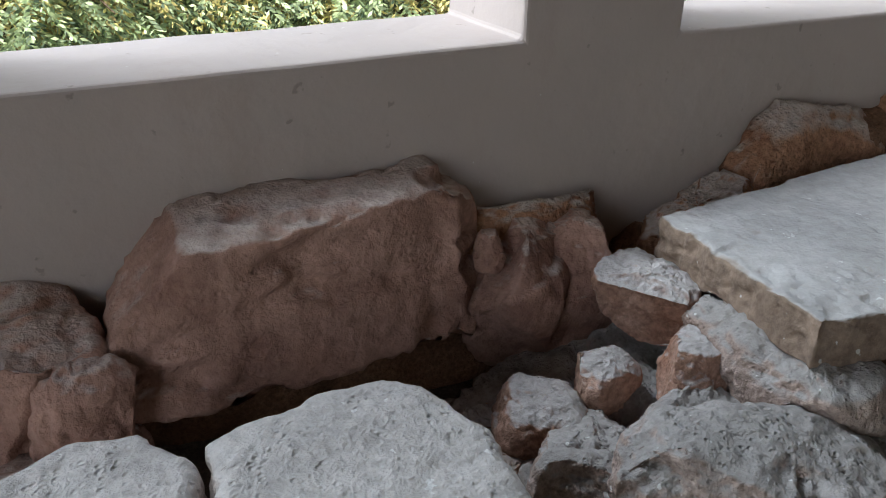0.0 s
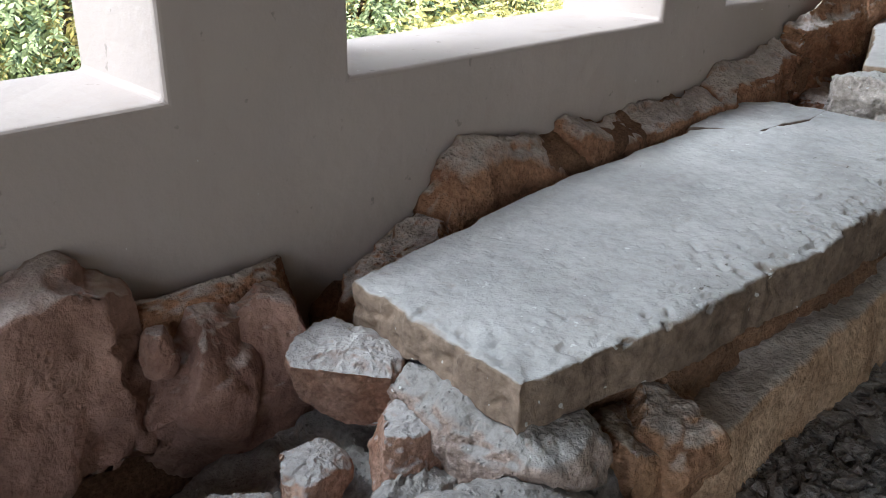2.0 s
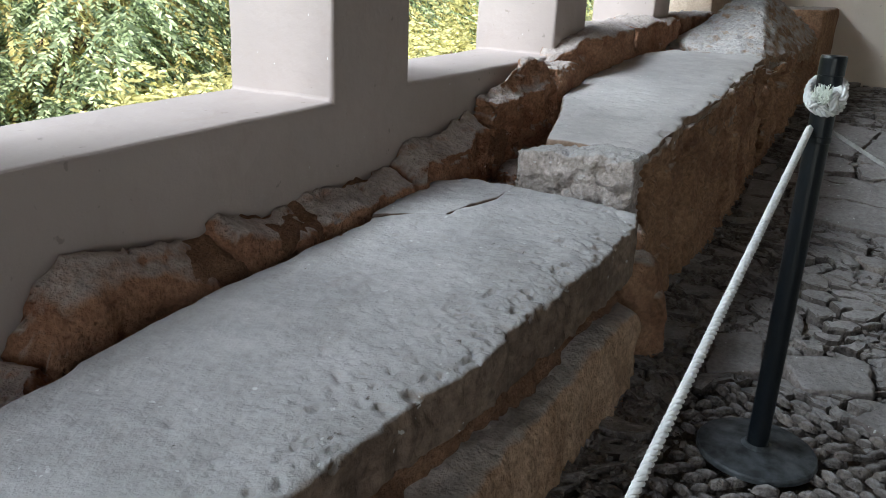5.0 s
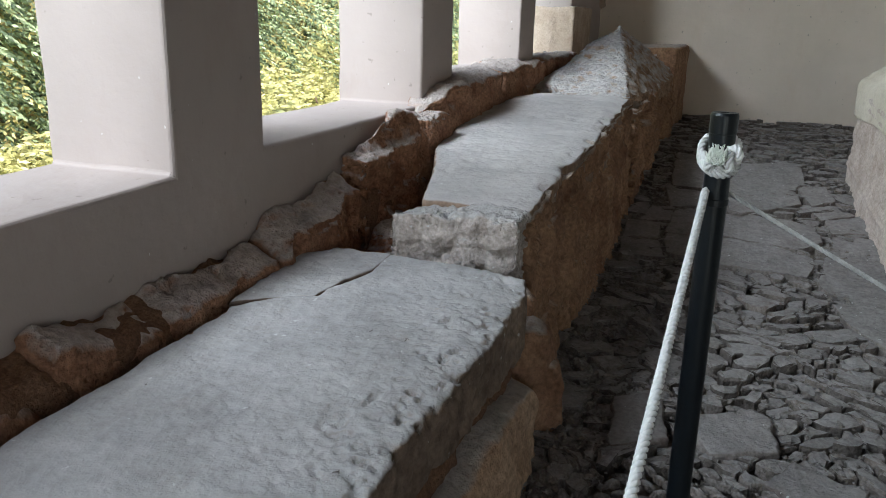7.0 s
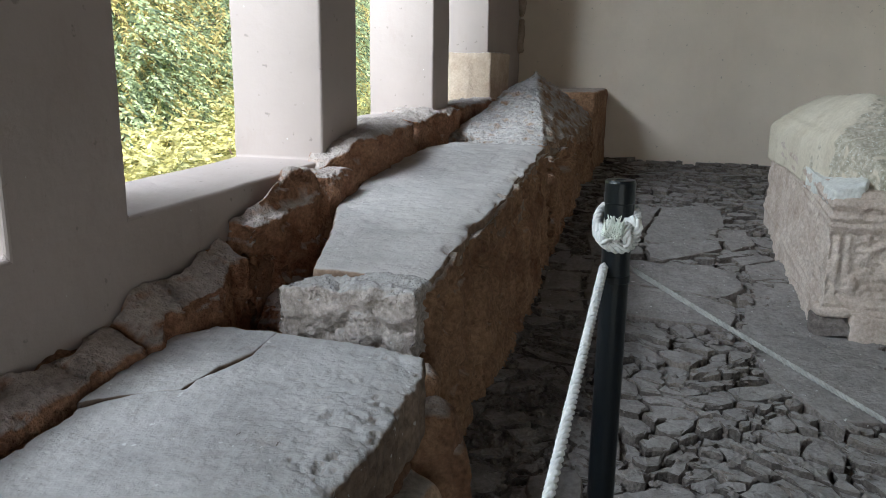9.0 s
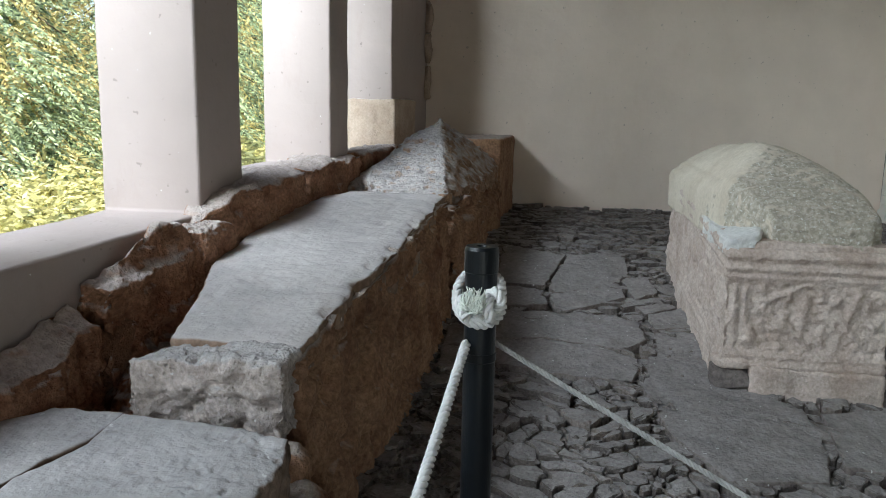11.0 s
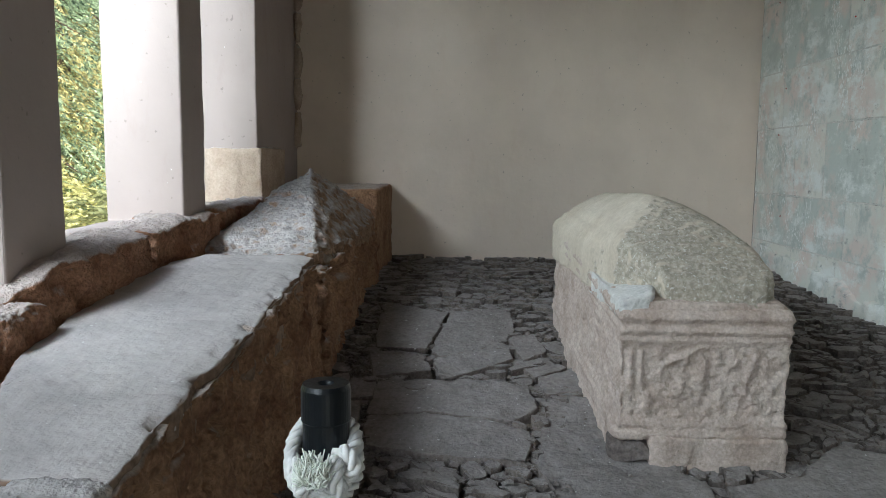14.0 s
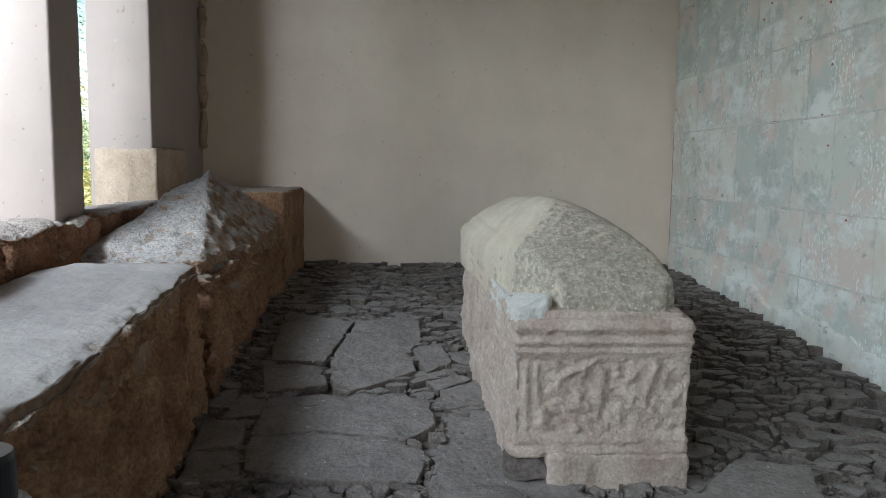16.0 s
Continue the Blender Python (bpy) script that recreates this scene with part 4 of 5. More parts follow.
def carving(co, no):
    """Mouldings under the rim and the worn reliefs on the front and the long side."""
    d = body_top(co[:, 0]) - co[:, 2]
    side = 1.0 * (no[:, 2] < 0.5)
    rim = 0.016 * np.exp(-((d - 0.035) / 0.020) ** 2) + 0.013 * np.exp(-((d - 0.095) / 0.014) ** 2) + 0.008 * np.exp(-((d - 0.135) / 0.010) ** 2)
    foot = 0.014 * np.exp(-((d - 0.565) / 0.02) ** 2) + 0.01 * np.exp(-((d - 0.52) / 0.012) ** 2)
    y, z = co[:, 1], co[:, 2]
    panel = np.clip((d - 0.155) / 0.02, 0, 1) * np.clip((0.50 - d) / 0.02, 0, 1)
    front = (no[:, 0] < -0.5) * panel
    figs = np.zeros(len(co))
    for cy, cz, sy, sz in ((-0.835, 0.50, 0.035, 0.08), (-0.815, 0.61, 0.024, 0.026), (-0.915, 0.46, 0.035, 0.06), (-0.775, 0.38, 0.028, 0.05), (-0.70, 0.50, 0.014, 0.12), (-1.015, 0.50, 0.03, 0.06), (-1.02, 0.585, 0.02, 0.022), (-1.24, 0.60, 0.026, 0.03), (-1.09, 0.40, 0.03, 0.05)):
        figs += np.exp(-(((y - cy) / sy) ** 2 + ((z - cz) / sz) ** 2) ** 1.5)
    loop = np.exp(-((np.hypot((y + 1.325) * 2.0, z - 0.52) - 0.072) / 0.016) ** 2)
    lines = stroke(y, z, (-1.25, 0.60), (-1.16, 0.32), 0.014) + stroke(y, z, (-1.17, 0.48), (-1.30, 0.32), 0.013) + stroke(y, z, (-0.85, 0.45), (-0.92, 0.33), 0.013) + stroke(y, z, (-0.83, 0.55), (-0.93, 0.59), 0.011) + stroke(y, z, (-0.74, 0.60), (-0.75, 0.42), 0.010) + stroke(y, z, (-0.97, 0.42), (-1.05, 0.33), 0.012) + stroke(y, z, (-1.20, 0.62), (-1.12, 0.52), 0.011)
    arcs = swag(y, z, -1.015, 0.56, 0.078) * (z > 0.55) + loop + lines
    worn = 0.5 + 0.8 * np.clip(fbm(co, 12.0, 3, 33, 0.6) + 0.4, 0, 1)
    long_side = (np.abs(no[:, 1]) > 0.5) * panel * 0.5
    return side * (rim + foot) + front * (0.018 * figs * worn + 0.014 * arcs * worn - 0.010 + 0.0028 * (1 - 2.4 * np.abs(fbm(co * np.array([1, 1.5, 0.8]), 23.0, 2, 35, 0.5))) * worn + 0.005 * fbm(co, 40.0, 2, 37)) + long_side * 0.022 * (0.6 - 1.6 * np.abs(fbm(co, 12.0, 3, 36))) - side * 0.006 * np.clip(fbm(co, 40.0, 2, 38), 0, 1)


under(stone("body", [(5.40, -0.655), (5.40, -1.395), (7.35, -1.36), (7.35, -0.60)], lambda x, y: body_top(x) + 0 * y, 0.21, M_SARC, ((5.8, -1.0), (6.95, -0.98)), 0.012, 0.005, 0.003, 0.011, seed=18, extra=carving, wave=0.003), sarc)


def lid_top(x, y):
    edge = 0.825 + 0.083 * (x - 5.4)
    ridge = 1.30 - 0.04 * np.clip(x - 6.2, 0, 2)
    left = edge + (ridge - edge) * np.clip((-0.56 - y) / 0.37, 0.02, 1) ** 0.68
    right = edge + 0.05 + (ridge - edge - 0.05) * np.clip((y + 1.39) / 0.46, 0.02, 1) ** 0.52
    front = 0.895 + 0.66 * (x - 5.40) - 0.18 * np.clip(x - 5.85, 0, 2) + 0.10 * np.clip(-0.85 - y, -0.2, 0.05)
    soft_ = 0.022
    return -soft_ * np.log(np.exp(-left / soft_) + np.exp(-right / soft_) + np.exp(-front / soft_) + np.exp(-(ridge + 0.035) / soft_))


def lid_mouldings(co, no):
    u = co[:, 1] + 0.60 - 0.01 * (co[:, 0] - 6)
    line = np.exp(-((u + 0.045) / 0.01) ** 2) + np.exp(-((u + 0.095) / 0.01) ** 2)
    peck = (no[:, 0] < -0.25) * np.clip(fbm(co, 38.0, 2, 39, 0.6), -0.4, 1)
    return -0.008 * line * (no[:, 2] > 0.3) * (co[:, 0] > 6.0) + 0.006 * peck


under(stone("lid", [(5.455, -0.86), (5.43, -1.0), (5.43, -1.28), (5.50, -1.33), (7.33, -1.36), (7.36, -0.58), (6.2, -0.62), (5.75, -0.67)], lid_top, 0.79, M_LID, ((5.9, -0.97), (6.95, -0.95)), 0.03, 0.006, 0.003, 0.013, seed=19, extra=lid_mouldings), sarc, )
mortar = stone("mortar_patch", [(5.405, -0.655), (5.41, -0.80), (5.50, -0.82), (5.70, -0.75), (6.1, -0.665), (6.1, -0.622), (5.6, -0.638)],
               lambda x, y: 0.835 + 0.07 * (x - 5.4) + 0.34 * np.clip(-0.65 - y, 0, 0.14), 0.76, M_MORTAR, ((5.47, -0.76), (5.6, -0.71)), 0.02, 0.008, 0.004, 0.014, seed=151, wave=0.012)
under(mortar, sarc)["label"] = "white mortar patch at a broken corner"
under(stone("mortar_bed", [(5.415, -0.70), (5.41, -1.36), (5.60, -1.38), (5.70, -0.66)], lambda x, y: 0.832 + 0.08 * (x - 5.4) + 0 * y, 0.78, M_SARC, ((5.5, -0.9), (5.5, -1.15)), 0.015, 0.006, 0.004, 0.02, seed=47), sarc)
under(stone("plinth", [(5.375, -0.80), (5.375, -1.40), (7.35, -1.40), (7.35, -0.60), (5.62, -0.64), (5.60, -0.80)], lambda x, y: 0.225 + 0.11 * (x - 5.4) + 0 * y, 0.04, M_SARC, ((5.9, -1.0), (6.95, -1.0)), 0.015, 0.012, 0.006, 0.018, seed=20), sarc)
dark = under(boulder("footing_stone", (5.455, -0.72, 0.155), (0.17, 0.20, 0.13), M_FLAG, 2, (0, 0), 6.0, 0.06, 152, 20), sarc)
dark["label"] = "dark grey footing stone"
under(boulder("footing_mortar", (5.475, -0.72, 0.232), (0.19, 0.19, 0.06), M_SARC, 2, (0, 0), 4.0, 0.1, 153, 16), sarc)

# ---- rope post and rope ----
post = thing("rope_post", (2.995, 0.235, 0.0), "black metal rope post on a round scuffed base", "rope post")
bm = bmesh.new()
turned(bm, [(0.165, 0.0), (0.17, 0.004), (0.17, 0.016), (0.166, 0.022), (0.10, 0.027), (0.045, 0.032), (0.034, 0.04)], sides=48)
part("base", bm, M_BASE, post, "scuffed black iron disc")
bm = bmesh.new()
turned(bm, [(0.030, 0.03), (0.030, 1.10), (0.030, 1.104)], sides=40)
part("tube", bm, M_POST, post, smooth=False)
bm = bmesh.new()
turned(bm, [(0.0302, 1.104), (0.0318, 1.106), (0.0318, 1.147), (0.0295, 1.153), (0.011, 1.153), (0.009, 1.146)], sides=40)
part("cap", bm, M_POST, post, "black plastic cap with a small hole")
bm = bmesh.new()
turned(bm, [(0.0305, 0.935), (0.0320, 0.937), (0.0320, 0.950), (0.0305, 0.952)], sides=40)
part("collar", bm, M_POST, post)


def strand_rope(bm, pts, radius=0.0047, lay=0.0056, pitch=0.040, step=0.006, sides=6):
    """A three-strand laid rope along a smooth path."""
    pts = [Vector(p) for p in pts]
    length, path = 0.0, [pts[0]]
    marks = [0.0]
    for a, b in zip(pts, pts[1:]):
        length += (b - a).length
        marks.append(length)
    count = max(4, int(length / step))
    line = []
    for i in range(count + 1):
        s = length * i / count
        k = max(0, min(len(pts) - 2, sum(m <= s for m in marks) - 1))
        f = (s - marks[k]) / max(1e-9, marks[k + 1] - marks[k])
        line.append(pts[k].lerp(pts[k + 1], f))
    side = (line[1] - line[0]).orthogonal().normalized()
    frames = []
    for i, p in enumerate(line):
        d = (line[min(i + 1, count)] - line[max(i - 1, 0)]).normalized()
        side = (side - d * side.dot(d)).normalized()
        frames.append((p, side.copy(), d.cross(side)))
    for s in range(3):
        turn = s * 2 * math.pi / 3
        tube(bm, [p + lay * (math.cos(turn + i * length / count / pitch * 2 * math.pi) * a + math.sin(turn + i * length / count / pitch * 2 * math.pi) * b) for i, (p, a, b) in enumerate(frames)], radius, sides)


def curve_points(a, b, sag, n=40):
    a, b = Vector(a), Vector(b)
    return [a.lerp(b, i / n) - Vector((0, 0, 4 * sag * (i / n) * (1 - i / n))) for i in range(n + 1)]


bm = bmesh.new()
strand_rope(bm, curve_points((2.972, 0.257, 0.972), (-0.1, 0.36, 0.035), 0.012) + [Vector((-0.35, 0.38, 0.0)), Vector((-0.7, 0.30, -0.02))])
rope = part("rope", bm, M_ROPE, smooth=True)
tagged(rope, "white twisted barrier rope tied to a black post", "rope", "barrier ropes")
bm = bmesh.new()
strand_rope(bm, curve_points((3.02, 0.212, 0.965), (2.50, -1.95, 0.045), 0.03) + [Vector((2.48, -2.2, 0.02)), Vector((2.46, -2.7, 0.015))], 0.0026, 0.0034, 0.030)
rope = part("rope", bm, M_ROPE_SHADED, smooth=True)
tagged(rope, "white twisted barrier rope hanging low across the paving", "rope", "barrier ropes")

knot = thing("rope_knot", (2.995, 0.235, 1.0), "white rope knotted round the post top, frayed end sticking out", "rope knot")
for k, (z, tx, ty, ax, ay) in enumerate(((1.062, 10, -44, 0.054, 0.042), (1.046, 14, -36, 0.052, 0.043), (1.072, -10, -26, 0.046, 0.041))):
    bm = bmesh.new()
    ring = Matrix.Translation((2.993, 0.237, z)) @ Euler((radians(tx), radians(ty), 0)).to_matrix().to_4x4()
    strand_rope(bm, [ring @ Vector((ax * math.cos(a), ay * math.sin(a), 0)) for a in np.linspace(0, 2 * math.pi, 44)])
    under(part("coil", bm, M_ROPE, smooth=True), knot)
for k, (dx, dy, dz, r, rx, ry) in enumerate(((-0.044, -0.022, 1.050, 0.016, 80, 30), (-0.048, -0.020, 1.040, 0.014, 60, -40), (-0.047, 0.010, 1.035, 0.013, 20, 70), (-0.040, -0.030, 1.062, 0.015, 100, 70))):
    bm = bmesh.new()
    ring = Matrix.Translation((2.995 + dx, 0.235 + dy, dz)) @ Euler((radians(rx), radians(ry), 0.4 * k)).to_matrix().to_4x4()
    strand_rope(bm, [ring @ Vector((r * math.cos(a), r * math.sin(a), 0.002 * math.sin(3 * a))) for a in np.linspace(0, 2 * math.pi, 26)])
    under(part("knot_loop", bm, M_ROPE, smooth=True), knot)
bm = bmesh.new()
rnd = random.Random(5)
for k in range(300):
    base = Vector((2.942 + rnd.uniform(-0.006, 0.006), 0.240 + rnd.uniform(-0.013, 0.013), 1.046 + rnd.uniform(-0.008, 0.008)))
    tip = base + Vector((-0.012 + rnd.uniform(-0.010, 0.010), rnd.uniform(-0.015, 0.015), 0.026 + rnd.uniform(-0.022, 0.010)))
    mid = base.lerp(tip, 0.5) + Vector((-0.008, rnd.uniform(-0.006, 0.006), 0))
    tube(bm, [base, mid, tip], [0.0018, 0.0017, 0.0010], 4)
tagged(under(part("frayed_end", bm, M_TASSEL, None, "pale frayed rope end", smooth=True), knot), kind="stuff")

# ---- old south wall: ashlar blocks and paint dots ----
rnd = random.Random(9)
south = bpy.data.objects["wall_south"]
z, row = 0.05, 0
while z < 3.5:
    h = (0.65, 0.46, 0.62, 0.52, 0.66, 0.50, 0.58)[row % 7]
    x = 3.3 + rnd.uniform(-0.4, 0)
    while x < 9.85:
        x1 = min(x + rnd.uniform(0.5, 1.25), 9.975)
        if x1 - x > 0.12:
            bm = bmesh.new()
            grid_box(bm, x + 0.007, x1 - 0.007, Y_SOUTH - 0.02, Y_SOUTH + 0.006 + rnd.uniform(0, 0.005), z + 0.007, min(z + h, 3.8) - 0.007, 0.12)
            block = part("ashlar_block", bm, M_OLD, south)
            rough_up(block, 0.003, 0.002, 3.0, 12.0, 6)
            if x1 < 9.9:
                bm = bmesh.new()
                grid_box(bm, x1 - 0.0065, x1 + 0.0065, Y_SOUTH - 0.02, Y_SOUTH + 0.006, z + 0.008, min(z + h, 3.8) - 0.008, 0.06)
                rough_up(part("lime_joint", bm, M_JOINT, south), 0.002, 0.002, 6.0, 20.0, 7)
        x = x1
    z += h
    bm = bmesh.new()
    grid_box(bm, 3.0, 9.975, Y_SOUTH - 0.02, Y_SOUTH + 0.006, z - 0.0065, z + 0.0065, 0.06)
    rough_up(part("lime_joint", bm, M_JOINT, south), 0.002, 0.002, 6.0, 20.0, 7)
    row += 1
footing = stone("rubble_footing", [(3.2, Y_SOUTH - 0.05), (9.98, Y_SOUTH - 0.05), (9.98, Y_SOUTH + 0.03), (8.4, Y_SOUTH + 0.05), (6.6, Y_SOUTH + 0.03), (5.0, Y_SOUTH + 0.05), (3.2, Y_SOUTH + 0.03)],
                lambda x, y: floor_z(x) + 0.15 + 0.07 * fbm(np.c_[x, 0 * x, 0 * x], 2.2, 5, 12, 0.6) + 0 * y, -0.05, M_OLD, ((3.3, Y_SOUTH), (9.9, Y_SOUTH)), 0.02, 0.022, 0.012, 0.035, seed=48, scale_big=5.0)
under(footing, south)
for k in range(26):
    bm = bmesh.new()
    turned(bm, [(0.006, 0), (0.007, 0.004), (0.004, 0.008)], sides=8)
    ob = part("paint_dot", bm, M_DOT, south)
    ob.matrix_basis = pose(rnd.uniform(4.2, 9.6), Y_SOUTH + 0.016, rnd.uniform(0.9, 3.2), -90, 0, 0)

# ---- trees and bushes outside ----


def leafy(name, rng, count, leaves, size, shape, centre, droop, leaf, spread):
    """Twigs in an uneven crown, each with a row of small leaves: arrays of quads."""
    verts, faces = [], []
    for t in range(count):
        while True:
            p = np.array([rng.uniform(-1, 1) for _ in range(3)])
            r = np.linalg.norm(p)
            if r < 1 and rng.random() < 0.25 + 0.75 * r:
                break
        lump = 0.75 + 0.35 * math.sin(5 * p[0] + 3 * p[2]) * math.cos(4 * p[1] - 2 * p[2])
        p = p * lump * np.array(shape) + np.array(centre)
        out = np.array([p[0] - centre[0], p[1] - centre[1], 0.0])
        out = out / (np.linalg.norm(out) + 1e-6)
        way = out + np.array([rng.uniform(-spread, spread), rng.uniform(-spread, spread), -droop + rng.uniform(-0.3, 0.3)])
        way = way / np.linalg.norm(way)
        across = np.cross(way, (rng.uniform(-0.4, 0.4), rng.uniform(-0.4, 0.4), 1.0))
        across = across / np.linalg.norm(across)
        length = size * rng.uniform(0.6, 1.3)
        for k in range(leaves):
            f = (k // 2 + 0.5) / (leaves / 2)
            base = p + way * length * f
            sgn = 1 if k % 2 else -1
            tip = base + (across * sgn * (1.05 - 0.6 * f) + way * 0.7) * leaf * rng.uniform(0.8, 1.3) + np.array([0, 0, rng.uniform(-0.3, 0.1) * leaf])
            wide = np.cross(tip - base, (rng.uniform(-1, 1), rng.uniform(-1, 1), rng.uniform(-0.4, 0.4)))
            wide = wide / (np.linalg.norm(wide) + 1e-9) * leaf * 0.2
            mid = (base + tip) / 2
            i = len(verts)
            verts += [base, mid + wide, tip, mid - wide]
            faces.append((i, i + 1, i + 2, i + 3))
    return verts, faces


def conifer():
    rng = random.Random(31)
    tree = thing("conifer_tree", (0, 0, 0), "tall dark green conifer with drooping feathery sprays", "tree", "trees outside the windows")
    bm = bmesh.new()
    tube(bm, [(0, 0, -0.3), (0.05, 0.02, 2), (0.0, 0.06, 4.5), (0.03, 0, 8)], [0.17, 0.13, 0.09, 0.02], 10)
    part("trunk", bm, M_BARK, tree, smooth=True)
    bm = bmesh.new()
    for k in range(34):
        z = 0.7 + 6.6 * k / 34
        a = k * 2.4
        reach = (2.1 - 0.22 * z) * rng.uniform(0.7, 1.1)
        tube(bm, [(0, 0, z), (reach * 0.5 * math.cos(a), reach * 0.5 * math.sin(a), z + 0.1), (reach * math.cos(a), reach * math.sin(a), z - 0.25)], [0.03, 0.018, 0.005], 5)
    part("limb", bm, M_BARK, tree, smooth=True)
    v1, f1 = leafy("a", rng, 2000, 26, 0.55, (1.9, 1.9, 2.2), (0, 0, 2.3), 0.6, 0.055, 0.7)
    v2, f2 = leafy("b", rng, 900, 22, 0.52, (1.3, 1.3, 2.4), (0, 0, 5.2), 0.5, 0.058, 0.7)
    n = len(v1)
    mesh_object("crown", v1 + v2, f1 + [tuple(i + n for i in f) for f in f2], M_LEAF, tree, smooth=False)
    v1, f1 = leafy("d", rng, 1400, 16, 0.40, (1.75, 1.75, 2.6), (0, 0, 2.9), 1.2, 0.055, 0.9)
    mesh_object("hanging_sprays", v1, f1, M_LEAF_BACKLIT, tree, "yellow-brown hanging sprays, tinted as backlit", smooth=False)
    return tree


def bush():
    rng = random.Random(32)
    ob = thing("bush", (0, 0, 0), "pale yellow-green leafy bush in sunlight", "bush", "bushes outside the windows")
    bm = bmesh.new()
    for k in range(9):
        a = k * 0.7
        tube(bm, [(0, 0, -0.2), (0.4 * math.cos(a), 0.4 * math.sin(a), 0.7), (0.9 * math.cos(a), 0.9 * math.sin(a), 1.5)], [0.035, 0.02, 0.006], 6)
    part("stem", bm, M_BARK, ob, smooth=True)
    v, f = leafy("c", rng, 2600, 14, 0.26, (1.35, 1.2, 1.0), (0, 0, 1.0), -0.2, 0.062, 1.0)
    mesh_object("crown", v, f, M_LEAF_PALE, ob, smooth=False)
    return ob


tree = conifer()
tree.matrix_basis = pose(2.4, 6.4, -1.75, 0, 0, 20)
for k, (x, y, turn, s) in enumerate(((-3.2, 7.2, 80, 1.0), (-0.6, 6.2, 140, 0.95), (5.4, 6.6, 200, 1.05), (8.6, 6.2, 260, 1.0), (11.8, 5.9, 310, 1.05), (15.0, 6.6, 30, 1.1), (0.9, 9.4, 60, 1.3), (4.0, 9.6, 160, 1.35), (7.2, 9.3, 240, 1.3), (10.6, 9.2, 10, 1.3), (14.2, 9.8, 95, 1.3), (18.5, 8.2, 190, 1.3), (-4.0, 10.2, 270, 1.3), (22.5, 10.0, 45, 1.4))):
    copy_thing(tree, pose(x, y, outside_z(x, y) + 0.05, 0, 0, turn) @ Matrix.Scale(s, 4))
shrub = bush()
shrub.matrix_basis = pose(-0.9, 4.5, -1.45, 0, 0, 0)
for k, (x, y, turn, s) in enumerate(((1.1, 4.9, 70, 0.85), (3.1, 4.7, 130, 0.9), (5.3, 4.5, 200, 1.0), (7.3, 4.6, 250, 1.1), (9.4, 4.4, 300, 1.2), (11.6, 4.5, 20, 1.25), (-2.9, 4.8, 110, 1.0), (14.0, 4.9, 160, 1.3))):
    copy_thing(shrub, pose(x, y, outside_z(x, y) + 0.02, 0, 0, turn) @ Matrix.Scale(s, 4))

# ---- paving: flagstones, cobbles, pebbles ----


def piece_mesh(poly, z0, depth, dome, rng, inset=0.14, tilt=0.03):
    """One paving stone: an uneven outline, a worn shoulder and a slightly domed top."""
    poly = np.array(poly, float)
    c = poly.mean(0)
    pts = []
    for a, b in zip(poly, np.roll(poly, -1, axis=0)):
        pts.append(a)
        e = b - a
        if np.linalg.norm(e) > 0.05:
            pts.append((a + b) / 2 + np.array([-e[1], e[0]]) * rng.uniform(-0.2, 0.2))
    pts = np.array(pts)
    n = len(pts)
    tx, ty = rng.uniform(-tilt, tilt), rng.uniform(-tilt, tilt)
    reach = np.sqrt(np.mean(np.sum((pts - c) ** 2, axis=1)))
    cut = min(inset, 0.02 / max(reach, 0.01) + 0.05)

    def ring(f, dz):
        q = c + (pts - c) * f
        return [(x, y, z0 + dz + tx * (x - c[0]) + ty * (y - c[1])) for x, y in q]

    verts = ring(1.0, -depth) + ring(1.0, -dome * 1.2) + [(x, y, z + rng.uniform(-0.007, 0.005)) for x, y, z in ring(1 - cut, 0.0)] + [(c[0], c[1], z0 + dome * 0.4)]
    faces = [(r * n + i, r * n + (i + 1) % n, (r + 1) * n + (i + 1) % n, (r + 1) * n + i) for r in range(2) for i in range(n)]
    faces += [(2 * n + i, 2 * n + (i + 1) % n, 3 * n) for i in range(n)]
    return verts, faces


